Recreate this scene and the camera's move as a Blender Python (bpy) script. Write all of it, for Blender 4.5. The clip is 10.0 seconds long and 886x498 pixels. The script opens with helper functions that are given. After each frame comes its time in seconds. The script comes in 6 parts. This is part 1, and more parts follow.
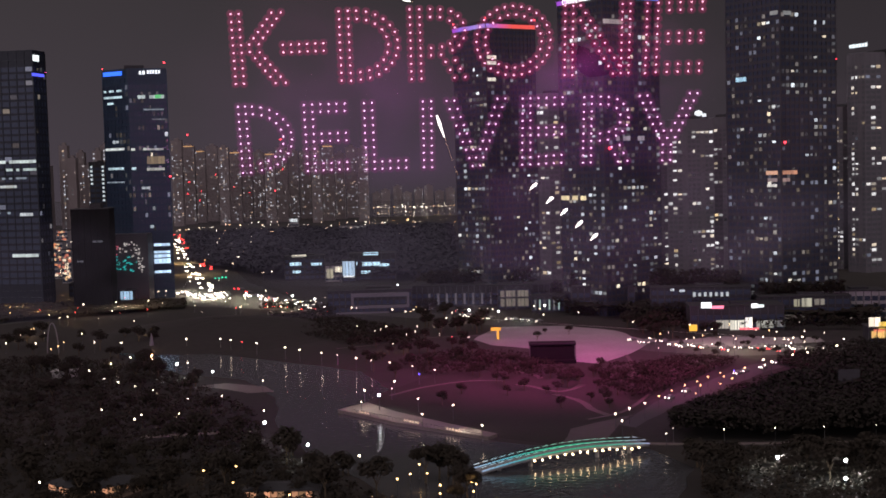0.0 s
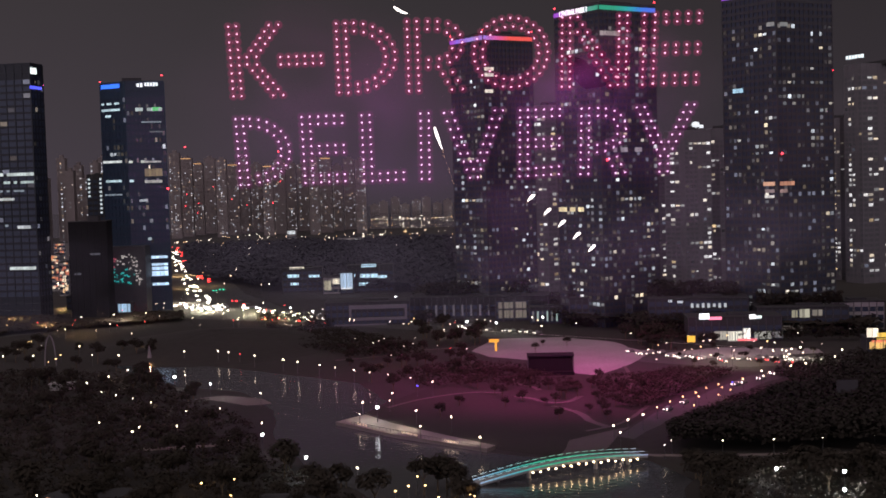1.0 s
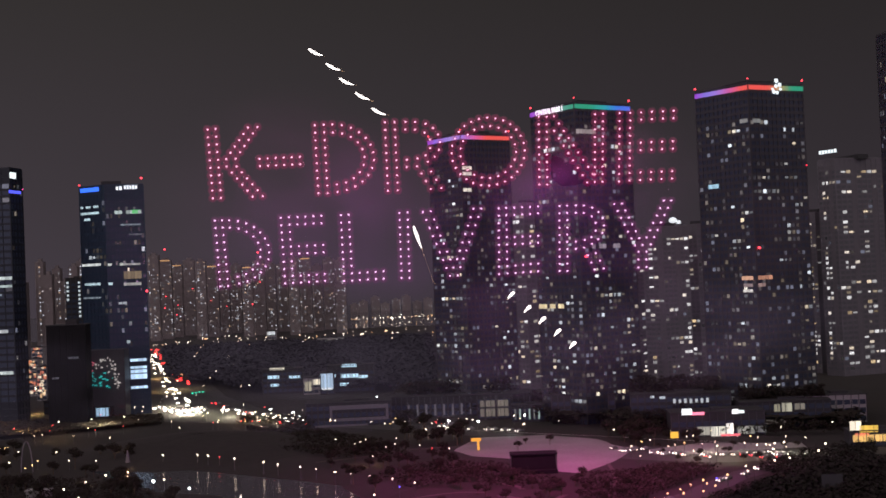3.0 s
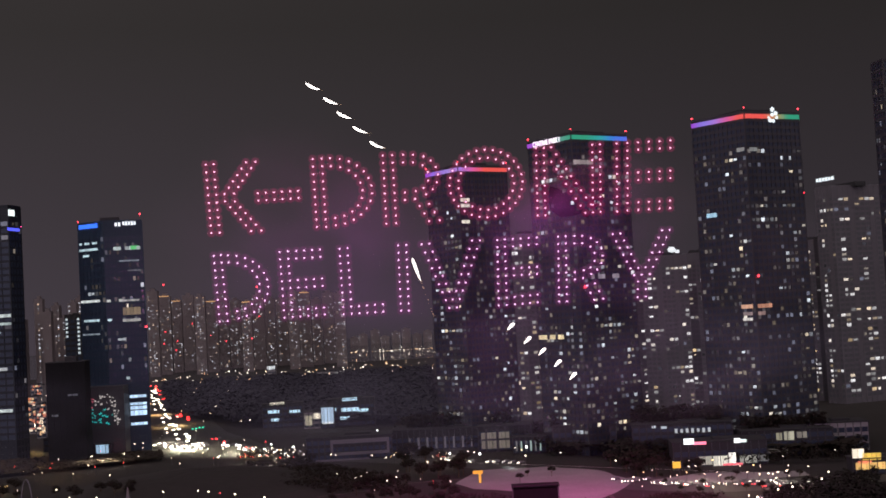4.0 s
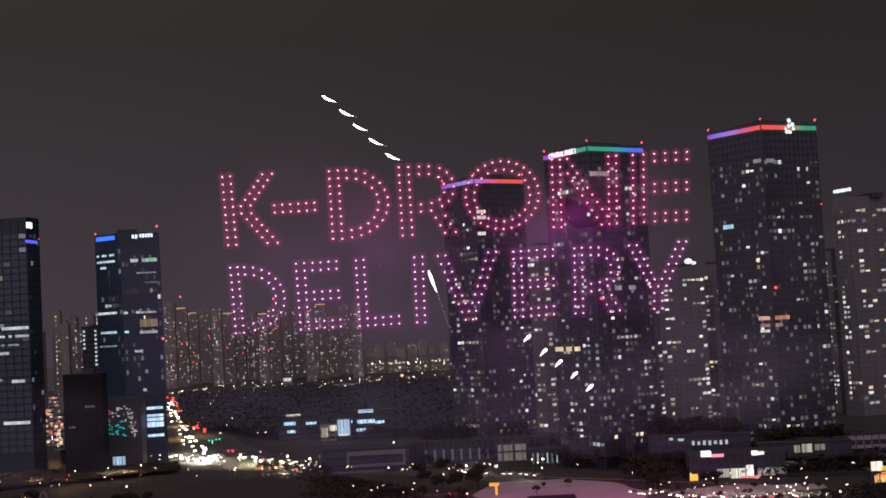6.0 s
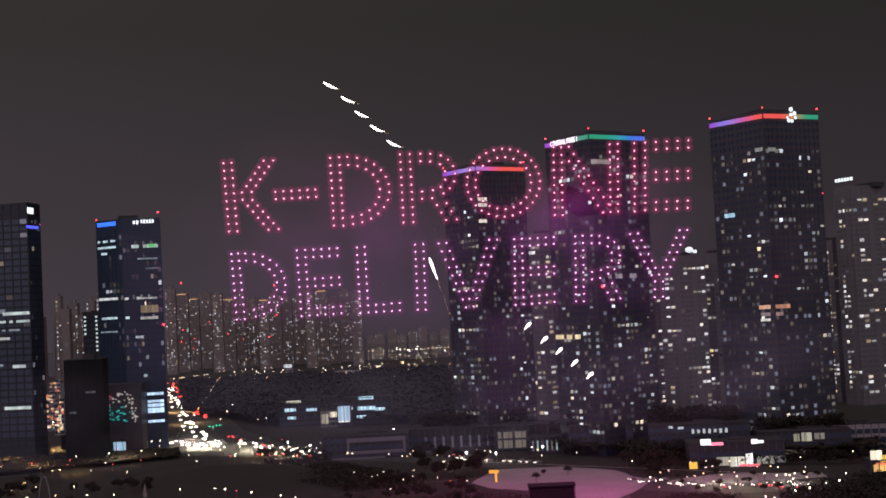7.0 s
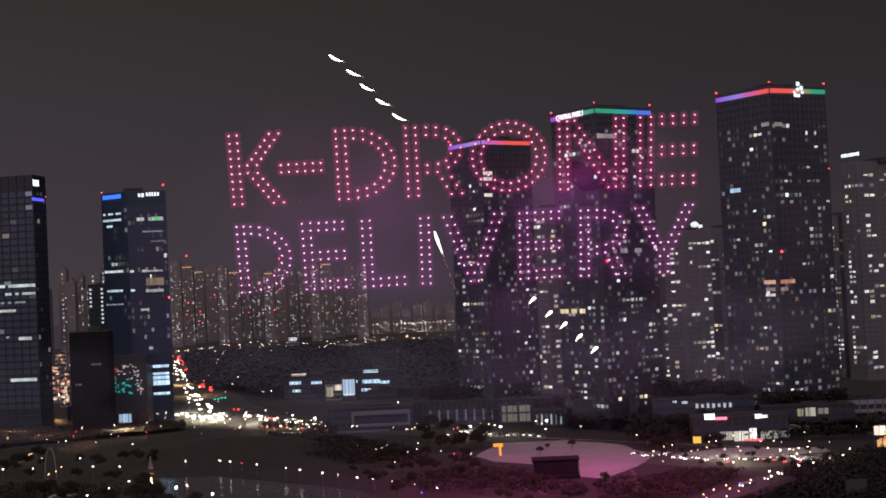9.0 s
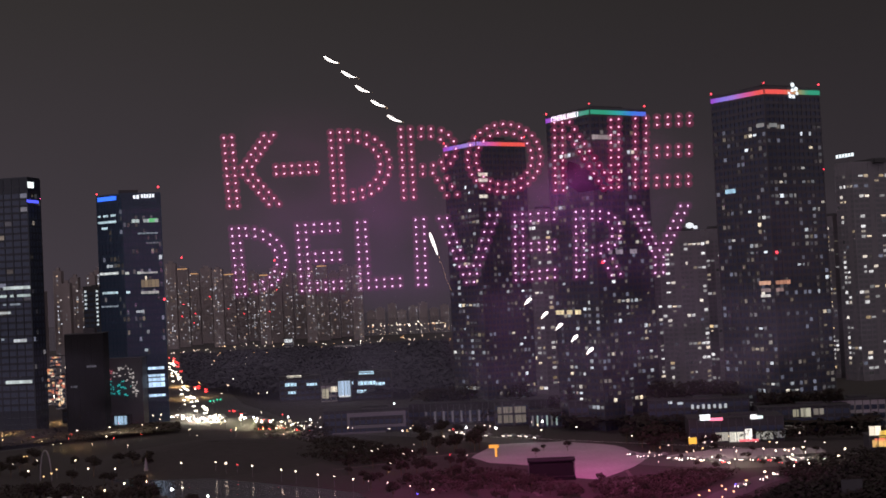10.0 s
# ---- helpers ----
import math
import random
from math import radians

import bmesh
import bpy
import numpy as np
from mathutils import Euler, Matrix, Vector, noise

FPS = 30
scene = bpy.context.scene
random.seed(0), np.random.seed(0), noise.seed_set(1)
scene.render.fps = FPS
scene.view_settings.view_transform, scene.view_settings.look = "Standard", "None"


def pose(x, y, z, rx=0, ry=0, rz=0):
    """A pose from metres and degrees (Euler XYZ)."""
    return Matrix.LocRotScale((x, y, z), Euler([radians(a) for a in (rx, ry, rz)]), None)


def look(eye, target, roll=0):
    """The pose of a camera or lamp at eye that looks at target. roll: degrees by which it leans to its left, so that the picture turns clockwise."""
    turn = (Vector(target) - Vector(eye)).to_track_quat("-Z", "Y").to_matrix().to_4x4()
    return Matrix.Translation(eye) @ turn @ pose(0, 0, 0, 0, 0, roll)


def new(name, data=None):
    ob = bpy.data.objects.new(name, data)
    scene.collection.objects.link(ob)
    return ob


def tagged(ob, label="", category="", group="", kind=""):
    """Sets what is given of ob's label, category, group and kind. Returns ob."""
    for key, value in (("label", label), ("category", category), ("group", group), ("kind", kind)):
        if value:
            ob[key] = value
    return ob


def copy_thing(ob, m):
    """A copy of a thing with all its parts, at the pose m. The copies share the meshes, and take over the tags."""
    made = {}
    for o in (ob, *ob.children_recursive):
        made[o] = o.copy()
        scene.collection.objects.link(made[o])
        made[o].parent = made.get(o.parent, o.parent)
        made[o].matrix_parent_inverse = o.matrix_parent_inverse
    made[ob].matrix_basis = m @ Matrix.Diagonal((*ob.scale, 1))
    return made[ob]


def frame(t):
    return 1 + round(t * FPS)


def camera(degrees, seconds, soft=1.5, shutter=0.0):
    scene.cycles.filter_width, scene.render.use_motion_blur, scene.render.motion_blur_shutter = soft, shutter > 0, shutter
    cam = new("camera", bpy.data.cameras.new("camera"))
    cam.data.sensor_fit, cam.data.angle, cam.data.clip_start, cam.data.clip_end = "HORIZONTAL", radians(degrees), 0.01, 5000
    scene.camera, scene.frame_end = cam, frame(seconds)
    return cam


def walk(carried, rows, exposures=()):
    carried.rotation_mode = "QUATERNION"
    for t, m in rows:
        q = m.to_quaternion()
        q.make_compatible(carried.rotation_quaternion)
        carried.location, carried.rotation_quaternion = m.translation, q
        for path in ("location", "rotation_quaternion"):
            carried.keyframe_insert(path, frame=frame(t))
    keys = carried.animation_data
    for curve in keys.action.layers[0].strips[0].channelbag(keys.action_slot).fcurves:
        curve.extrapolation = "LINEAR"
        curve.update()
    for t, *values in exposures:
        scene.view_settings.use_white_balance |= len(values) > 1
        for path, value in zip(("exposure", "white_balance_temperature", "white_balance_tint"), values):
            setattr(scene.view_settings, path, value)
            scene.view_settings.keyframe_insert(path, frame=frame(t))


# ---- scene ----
cam = camera(37.65, 10.0, soft=1.7)
walk(cam, [
    (0, pose(0, 0, 80, 86.546, 1.533, 0.137)),
    (0.5, pose(0, 0, 80, 86.677, 1.592, 0.135)),
    (1, pose(0, 0, 80, 87.060, 1.656, 0.032)),
    (1.5, pose(0, 0, 80, 87.695, 1.881, -0.163)),
    (2, pose(0, 0, 80, 88.424, 2.022, -0.528)),
    (2.5, pose(0, 0, 80, 89.842, 2.204, -0.869)),
    (3, pose(0, 0, 80, 91.368, 2.425, -0.858)),
    (3.2, pose(0, 0, 80, 91.750, 2.554, -0.860)),
    (4.3, pose(0, 0, 80, 92.959, 3.205, -0.879)),
    (4.5, pose(0, 0, 80, 93.017, 3.149, -0.869)),
    (5, pose(0, 0, 80, 93.301, 3.150, -0.571)),
    (5.5, pose(0, 0, 80, 93.458, 3.205, -0.253)),
    (5.7, pose(0, 0, 80, 93.434, 3.176, -0.193)),
    (6.8, pose(0, 0, 80, 92.919, 3.004, -0.161)),
    (7, pose(0, 0, 80, 92.786, 2.870, -0.140)),
    (7.5, pose(0, 0, 80, 92.392, 2.785, -0.085)),
    (8, pose(0, 0, 80, 92.020, 2.650, 0.064)),
    (8.5, pose(0, 0, 80, 91.803, 2.627, 0.145)),
    (9, pose(0, 0, 80, 91.645, 2.649, 0.076)),
    (9.5, pose(0, 0, 80, 91.746, 2.744, -0.067)),
    (10, pose(0, 0, 80, 91.695, 2.752, -0.125)),
], [(0, 0.1), (0.8, 0.08), (1.6, 0.03), (2.4, 0.0), (10, 0.0)])

# ---- light: night sky over a lit city, glow of the drone letters, added magenta wash ----
world = bpy.data.worlds.new("night_sky")
scene.world = world
world.use_nodes = True
wn, wl = world.node_tree.nodes, world.node_tree.links
wn.clear()
w_out = wn.new("ShaderNodeOutputWorld")
w_bg = wn.new("ShaderNodeBackground")
w_co = wn.new("ShaderNodeTexCoord")
w_sep = wn.new("ShaderNodeSeparateXYZ")
w_back = wn.new("ShaderNodeMapRange")
w_back.interpolation_type = "SMOOTHSTEP"
w_back.inputs["From Min"].default_value, w_back.inputs["From Max"].default_value = 0.75, -1.0
w_back.inputs["To Min"].default_value, w_back.inputs["To Max"].default_value = 1.0, 18.0
w_ramp = wn.new("ShaderNodeValToRGB")
w_ramp.color_ramp.elements[0].position = 0.0
w_ramp.color_ramp.elements[0].color = (0.0425, 0.034, 0.0425, 1)
w_ramp.color_ramp.elements[1].position = 0.22
w_ramp.color_ramp.elements[1].color = (0.026, 0.0225, 0.0225, 1)
w_ramp.color_ramp.elements.new(0.6).color = (0.037, 0.031, 0.031, 1)  # unseen overhead sky, brightened as fill for the park
wl.new(w_co.outputs["Generated"], w_sep.inputs[0])
wl.new(w_sep.outputs["Z"], w_ramp.inputs[0])
wl.new(w_ramp.outputs[0], w_bg.inputs["Color"])
wl.new(w_sep.outputs["Y"], w_back.inputs["Value"])
w_side, w_mul = wn.new("ShaderNodeMapRange"), wn.new("ShaderNodeMath")
w_side.interpolation_type, w_mul.operation = "SMOOTHSTEP", "MULTIPLY"
w_side.inputs["From Min"].default_value, w_side.inputs["From Max"].default_value = -0.6, 0.5
w_side.inputs["To Min"].default_value, w_side.inputs["To Max"].default_value = 1.4, 0.84
wl.new(w_sep.outputs["X"], w_side.inputs["Value"])
wl.new(w_side.outputs[0], w_mul.inputs[0])
wl.new(w_back.outputs[0], w_mul.inputs[1])
wl.new(w_mul.outputs[0], w_bg.inputs["Strength"])  # unseen sky behind the camera is brightened as fill
wl.new(w_bg.outputs[0], w_out.inputs["Surface"])


def lamp(name, kind, matrix, power, colour, size=1.0, spread=180):
    data = bpy.data.lights.new(name, kind)
    data.energy, data.color = power, colour
    if kind == "AREA":
        data.shape, data.size, data.size_y, data.spread = "RECTANGLE", size, size * 0.35, radians(spread)
    else:
        data.shadow_soft_size = size
        if kind == "SPOT":
            data.spot_size, data.spot_blend = radians(spread), 1.0
    ob = new(name, data)
    ob.matrix_world = matrix
    return ob


# added spot in empty air behind the letters, washes lawn and plaza magenta
lamp("formation_light", "SPOT", look((46, 446, 126), (46, 508, 0)), 1300000, (1.0, 0.09, 0.5), 12, 84)
lamp("pink_letter_glow", "AREA", look((6, 357, 116), (6, 500, 116)), 42000, (1.0, 0.08, 0.55), 105)
lamp("violet_letter_glow", "AREA", look((6, 359, 90), (6, 500, 90)), 46000, (0.66, 0.14, 1.0), 105)


# ---- materials ----
def base(name):
    m = bpy.data.materials.new(name)
    m.use_nodes = True
    return m, m.node_tree.nodes, m.node_tree.links, m.node_tree.nodes["Principled BSDF"]


def surface(name, colour, rough=0.8, metal=0.0, scale=0.3, vary=0.35, bump=0.3, detail=3.0, spec=0.5):
    """A surface with stains at a large scale, grain at a small one and a fine relief."""
    m, n, l, p = base(name)
    co = n.new("ShaderNodeTexCoord")
    big, small = n.new("ShaderNodeTexNoise"), n.new("ShaderNodeTexNoise")
    big.inputs["Scale"].default_value, small.inputs["Scale"].default_value = scale, scale * 14
    big.inputs["Detail"].default_value = small.inputs["Detail"].default_value = detail
    for t in (big, small):
        l.new(co.outputs["Object"], t.inputs["Vector"])
    mix = n.new("ShaderNodeMix")
    mix.data_type = "RGBA"
    mix.inputs["A"].default_value = (*[c * (1 - vary) for c in colour], 1)
    mix.inputs["B"].default_value = (*[min(1, c * (1 + vary)) for c in colour], 1)
    add = n.new("ShaderNodeMath")
    add.operation = "ADD"
    half = n.new("ShaderNodeMath")
    half.operation = "MULTIPLY"
    half.inputs[1].default_value = 0.5
    l.new(big.outputs["Fac"], add.inputs[0])
    l.new(small.outputs["Fac"], add.inputs[1])
    l.new(add.outputs[0], half.inputs[0])
    l.new(half.outputs[0], mix.inputs["Factor"])
    l.new(mix.outputs["Result"], p.inputs["Base Color"])
    p.inputs["Roughness"].default_value, p.inputs["Metallic"].default_value = rough, metal
    p.inputs["Specular IOR Level"].default_value = spec
    b = n.new("ShaderNodeBump")
    b.inputs["Strength"].default_value = bump
    l.new(small.outputs["Fac"], b.inputs["Height"])
    l.new(b.outputs[0], p.inputs["Normal"])
    return m


def glow(name, colour, strength):
    m, n, l, p = base(name)
    p.inputs["Base Color"].default_value = (*[c * 0.5 for c in colour], 1)
    p.inputs["Emission Color"].default_value = (*colour, 1)
    p.inputs["Emission Strength"].default_value = strength
    return m


def window_glow(name, cool, warm, low, high, power, island=False):
    """Lit rooms: each pane has its own lamp colour and brightness."""
    m, n, l, p = base(name)
    p.inputs["Base Color"].default_value = (0.05, 0.05, 0.05, 1)
    p.inputs["Roughness"].default_value = 0.2
    if island:
        r = n.new("ShaderNodeNewGeometry").outputs["Random Per Island"]
    else:
        r = n.new("ShaderNodeObjectInfo").outputs["Random"]
    pw, mp = n.new("ShaderNodeMath"), n.new("ShaderNodeMapRange")
    pw.operation, pw.inputs[1].default_value = "POWER", power
    mp.inputs["To Min"].default_value, mp.inputs["To Max"].default_value = low, high
    l.new(r, pw.inputs[0])
    l.new(pw.outputs[0], mp.inputs["Value"])
    mu, fr = n.new("ShaderNodeMath"), n.new("ShaderNodeMath")
    mu.operation, mu.inputs[1].default_value, fr.operation = "MULTIPLY", 13.7, "FRACT"
    l.new(r, mu.inputs[0])
    l.new(mu.outputs[0], fr.inputs[0])
    ramp = n.new("ShaderNodeValToRGB")
    ramp.color_ramp.elements[0].color, ramp.color_ramp.elements[0].position = (*cool, 1), 0.45
    ramp.color_ramp.elements[1].color, ramp.color_ramp.elements[1].position = (*warm, 1), 1.0
    l.new(fr.outputs[0], ramp.inputs[0])
    l.new(ramp.outputs[0], p.inputs["Emission Color"])
    # curtains and furniture inside break the light up
    co, tx = n.new("ShaderNodeTexCoord"), n.new("ShaderNodeTexNoise")
    tx.inputs["Scale"].default_value = 2.0
    l.new(co.outputs["Object"], tx.inputs["Vector"])
    mq, mm = n.new("ShaderNodeMapRange"), n.new("ShaderNodeMath")
    mq.inputs["From Min"].default_value, mq.inputs["From Max"].default_value = 0.3, 0.7
    mq.inputs["To Min"].default_value, mm.operation = 0.5, "MULTIPLY"
    l.new(tx.outputs["Fac"], mq.inputs["Value"])
    l.new(mq.outputs[0], mm.inputs[0])
    l.new(mp.outputs[0], mm.inputs[1])
    l.new(mm.outputs[0], p.inputs["Emission Strength"])
    return m


def own_colour_glow(name, strength):
    """Lamps whose colour is each object's own colour."""
    m, n, l, p = base(name)
    p.inputs["Base Color"].default_value = (0.1, 0.1, 0.1, 1)
    l.new(n.new("ShaderNodeObjectInfo").outputs["Color"], p.inputs["Emission Color"])
    p.inputs["Emission Strength"].default_value = strength
    return m


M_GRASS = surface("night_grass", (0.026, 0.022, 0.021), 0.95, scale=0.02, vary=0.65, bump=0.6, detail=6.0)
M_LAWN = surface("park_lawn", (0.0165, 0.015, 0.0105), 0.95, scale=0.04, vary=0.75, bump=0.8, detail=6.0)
M_PAVE = surface("pale_paving", (0.27, 0.26, 0.265), 0.8, scale=0.05, vary=0.6, detail=5.0)
M_PATH = surface("park_path", (0.2, 0.175, 0.155), 0.85, scale=0.1, vary=0.3)
M_GRAVEL = surface("garden_gravel", (0.075, 0.066, 0.06), 0.9, scale=0.3, vary=0.35)
M_QUAY = surface("quay_stone", (0.15, 0.13, 0.12), 0.8, scale=0.25, vary=0.4)
M_DARK_GLASS = surface("black_curtain_wall", (0.018, 0.023, 0.033), 0.35, 0.15, scale=0.05, vary=0.4, bump=0.05, spec=0.3)
M_ASPHALT = surface("asphalt", (0.05, 0.05, 0.05), 0.85, scale=0.1, vary=0.3)
M_LINE = surface("road_paint", (0.75, 0.75, 0.72), 0.7, scale=0.3, vary=0.2)
M_GLASS = surface("dark_curtain_wall", (0.03, 0.043, 0.078), 0.35, 0.2, scale=0.05, vary=0.4, bump=0.05)
M_FRAME = surface("dark_metal_frame", (0.06, 0.06, 0.07), 0.5, 0.3, scale=0.2, vary=0.25)
M_BLUE_GLASS = surface("blue_curtain_wall", (0.015, 0.036, 0.07), 0.55, 0.0, scale=0.05, vary=0.4, bump=0.05)
M_CONC = surface("concrete", (0.33, 0.32, 0.33), 0.85, scale=0.08, vary=0.25)
M_CONC_D = surface("dark_concrete", (0.034, 0.034, 0.039), 0.85, scale=0.08, vary=0.3)
M_APT = surface("apartment_paint", (0.15, 0.14, 0.165), 0.8, scale=0.05, vary=0.2)
M_APT_PANE = surface("curtained_window", (0.1, 0.1, 0.12), 0.35, scale=0.3, vary=0.3, bump=0.05)
M_APT_FAR = surface("far_apartment_paint", (0.17, 0.145, 0.15), 0.8, scale=0.05, vary=0.2)
M_BARK = surface("bark", (0.1, 0.075, 0.05), 0.95, scale=0.8, vary=0.4)
# foliage shifted to blue, so distance haze is in the colour
M_LEAF_HAZED = surface("hazed_far_foliage", (0.04, 0.038, 0.056), 0.95, scale=0.02, vary=0.3)
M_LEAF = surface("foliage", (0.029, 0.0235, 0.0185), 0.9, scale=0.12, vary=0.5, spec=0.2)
# darker copy of the foliage, with the unlit hill's gloom in its colour
M_LEAF_DIM = surface("dimmed_foliage", (0.022, 0.019, 0.016), 0.9, scale=0.12, vary=0.45, spec=0.2)
M_POLE = surface("painted_steel", (0.09, 0.09, 0.095), 0.5, 0.5, scale=0.6, vary=0.2)
M_CAR = surface("car_paint", (0.2, 0.2, 0.21), 0.3, 0.4, scale=0.6, vary=0.3, bump=0.02)
M_BLACK = surface("black_cladding", (0.014, 0.014, 0.016), 0.9, scale=0.1, vary=0.4, spec=0.15)
M_DRAPE = surface("black_stage_drape", (0.012, 0.011, 0.012), 0.95, scale=0.4, vary=0.4, spec=0.05)
M_RUBBER = surface("tyre", (0.02, 0.02, 0.02), 0.9)
M_DRONE = surface("drone_plastic", (0.03, 0.03, 0.03), 0.6)
M_ROOM = window_glow("lit_room", (0.82, 0.9, 1.0), (1.0, 0.8, 0.52), 0.05, 1.75, 3.5)
M_ROOM_APT = window_glow("lit_flat", (0.95, 0.93, 0.95), (1.0, 0.7, 0.36), 0.2, 1.4, 1.7)
M_ROOM_FAR = window_glow("lit_far_flat", (0.85, 0.88, 1.0), (1.0, 0.62, 0.34), 0.12, 1.5, 1.7, island=True)
M_ROOM_DIM = window_glow("dim_room", (0.6, 0.65, 0.9), (1.0, 0.8, 0.55), 0.02, 0.3, 2.2, island=True)
M_LED = own_colour_glow("led_strip", 0.8)
M_LAMP = own_colour_glow("lamp_globe", 8.0)
M_SIGN = own_colour_glow("sign_letter", 1.3)
M_PINK = glow("pink_led", (1.0, 0.5, 0.7), 2.2)
M_VIOLET = glow("violet_led", (1.0, 0.6, 0.95), 2.1)


def halo_shell(name, colour, strength, cover):
    """A thin shell round an LED, mostly clear, faintly glowing to imitate lens bloom."""
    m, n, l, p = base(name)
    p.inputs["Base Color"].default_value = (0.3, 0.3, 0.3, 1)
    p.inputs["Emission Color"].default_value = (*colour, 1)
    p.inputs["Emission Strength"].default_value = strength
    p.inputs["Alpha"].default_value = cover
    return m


M_HALO_PINK = halo_shell("pink_halo", (1.0, 0.012, 0.28), 0.55, 0.13)
M_HALO_VIOLET = halo_shell("violet_halo", (0.78, 0.02, 0.55), 0.38, 0.13)
M_SPARK = glow("spark", (1.0, 0.9, 0.85), 3.2)
M_EMBER = glow("ember", (1.0, 0.62, 0.35), 0.8)
M_OFFICE = own_colour_glow("office_strip", 0.75)


def water_material():
    m, n, l, p = base("lake_water")
    p.inputs["Base Color"].default_value = (0.06, 0.06, 0.066, 1)
    p.inputs["Roughness"].default_value = 0.08
    co, tx, b = n.new("ShaderNodeTexCoord"), n.new("ShaderNodeTexNoise"), n.new("ShaderNodeBump")
    tx.inputs["Scale"].default_value, tx.inputs["Detail"].default_value = 0.5, 3
    b.inputs["Strength"].default_value, b.inputs["Distance"].default_value = 0.7, 0.2
    l.new(co.outputs["Object"], tx.inputs["Vector"])
    l.new(tx.outputs["Fac"], b.inputs["Height"])
    l.new(b.outputs[0], p.inputs["Normal"])
    return m


M_WATER = water_material()


# ---- building blocks ----
def thing(name, x, y, z, label, category, group="", kind=""):
    ob = new(name)
    ob.location = (x, y, z)
    ob.empty_display_size = 1.0
    return tagged(ob, label, category, group, kind)


def mesh_of(name, bm, *mats):
    me = bpy.data.meshes.new(name)
    bm.normal_update()
    bm.to_mesh(me)
    bm.free()
    for m in mats:
        me.materials.append(m)
    return me


def part(name, bm, mat, parent, label="", kind=""):
    ob = new(name, mesh_of(name, bm, mat))
    ob.parent = parent
    return tagged(ob, label, kind=kind)


def piece(name, me, parent, m, colour=None):
    ob = new(name, me)
    ob.parent = parent
    ob.matrix_basis = m
    if colour:
        ob.color = (*colour, 1)
    return ob


def block(bm, cx, cy, z0, sx, sy, sz, turn=0.0, taper=1.0):
    c, s = math.cos(turn), math.sin(turn)
    vs = []
    for k, z in ((1.0, z0), (taper, z0 + sz)):
        for dx, dy in ((-1, -1), (1, -1), (1, 1), (-1, 1)):
            x, y = dx * sx / 2 * k, dy * sy / 2 * k
            vs.append(bm.verts.new((cx + x * c - y * s, cy + x * s + y * c, z)))
    for f in ((3, 2, 1, 0), (4, 5, 6, 7), (0, 1, 5, 4), (1, 2, 6, 5), (2, 3, 7, 6), (3, 0, 4, 7)):
        bm.faces.new([vs[i] for i in f])


def prism(bm, pts, z0, z1):
    low, high = [bm.verts.new((x, y, z0)) for x, y in pts], [bm.verts.new((x, y, z1)) for x, y in pts]
    bm.faces.new(high)
    bm.faces.new(low[::-1])
    for i in range(len(pts)):
        j = (i + 1) % len(pts)
        bm.faces.new((low[i], low[j], high[j], high[i]))


def tube(bm, a, b, r0, r1=None, n=8):
    a, b = Vector(a), Vector(b)
    r1 = r0 if r1 is None else r1
    q = (b - a).to_track_quat("Z", "Y")
    lo, hi = [], []
    for i in range(n):
        d = q @ Vector((math.cos(i * math.tau / n), math.sin(i * math.tau / n), 0))
        lo.append(bm.verts.new(a + d * r0))
        hi.append(bm.verts.new(b + d * r1))
    bm.faces.new(lo[::-1])
    bm.faces.new(hi)
    for i in range(n):
        j = (i + 1) % n
        bm.faces.new((lo[i], lo[j], hi[j], hi[i]))


def ball(bm, centre, r, squash=1.0, sub=1):
    bmesh.ops.create_icosphere(bm, subdivisions=sub, radius=r,
                               matrix=Matrix.Translation(centre) @ Matrix.Diagonal((1, 1, squash, 1)))


def sheet(name, pts, z, mat, label, category):
    """A flat piece of ground with an uneven, finely divided edge."""
    bm = bmesh.new()
    ring = []
    rng = random.Random(len(name) * 7 + int(abs(pts[0][0])))
    for i, (x, y) in enumerate(pts):
        x2, y2 = pts[(i + 1) % len(pts)]
        n = max(1, int(math.hypot(x2 - x, y2 - y) / 9))
        for k in range(n):
            f = k / n
            w = 0.0 if k == 0 else 0.9
            ring.append(bm.verts.new((x + (x2 - x) * f + rng.uniform(-w, w), y + (y2 - y) * f + rng.uniform(-w, w), z)))
    bm.faces.new(ring)
    bmesh.ops.triangulate(bm, faces=bm.faces[:])
    for f in bm.faces:
        if f.normal.z < 0:
            f.normal_flip()
    ob = new(name, mesh_of(name, bm, mat))
    return tagged(ob, label, category, kind="structure")


_bm = bmesh.new()
block(_bm, 0, 0, -0.5, 1, 1, 1)
PANE = mesh_of("pane", _bm, M_ROOM)
_bm = bmesh.new()
block(_bm, 0, 0, -0.5, 1, 1, 1)
PANE_APT = mesh_of("pane_flat", _bm, M_ROOM_APT)
_bm = bmesh.new()
block(_bm, 0, 0, -0.5, 1, 1, 1)
STRIP = mesh_of("strip", _bm, M_OFFICE)
_bm = bmesh.new()
block(_bm, 0, 0, -0.5, 1, 1, 1)
LED_BAR = mesh_of("led_bar", _bm, M_LED)
_bm = bmesh.new()
block(_bm, 0, 0, -0.5, 1, 1, 1)
SIGN_BAR = mesh_of("sign_bar", _bm, M_SIGN)
_bm = bmesh.new()
ball(_bm, (0, 0, 0), 1.0, 1.0, 2)
GLOBE = mesh_of("globe", _bm, M_LAMP)


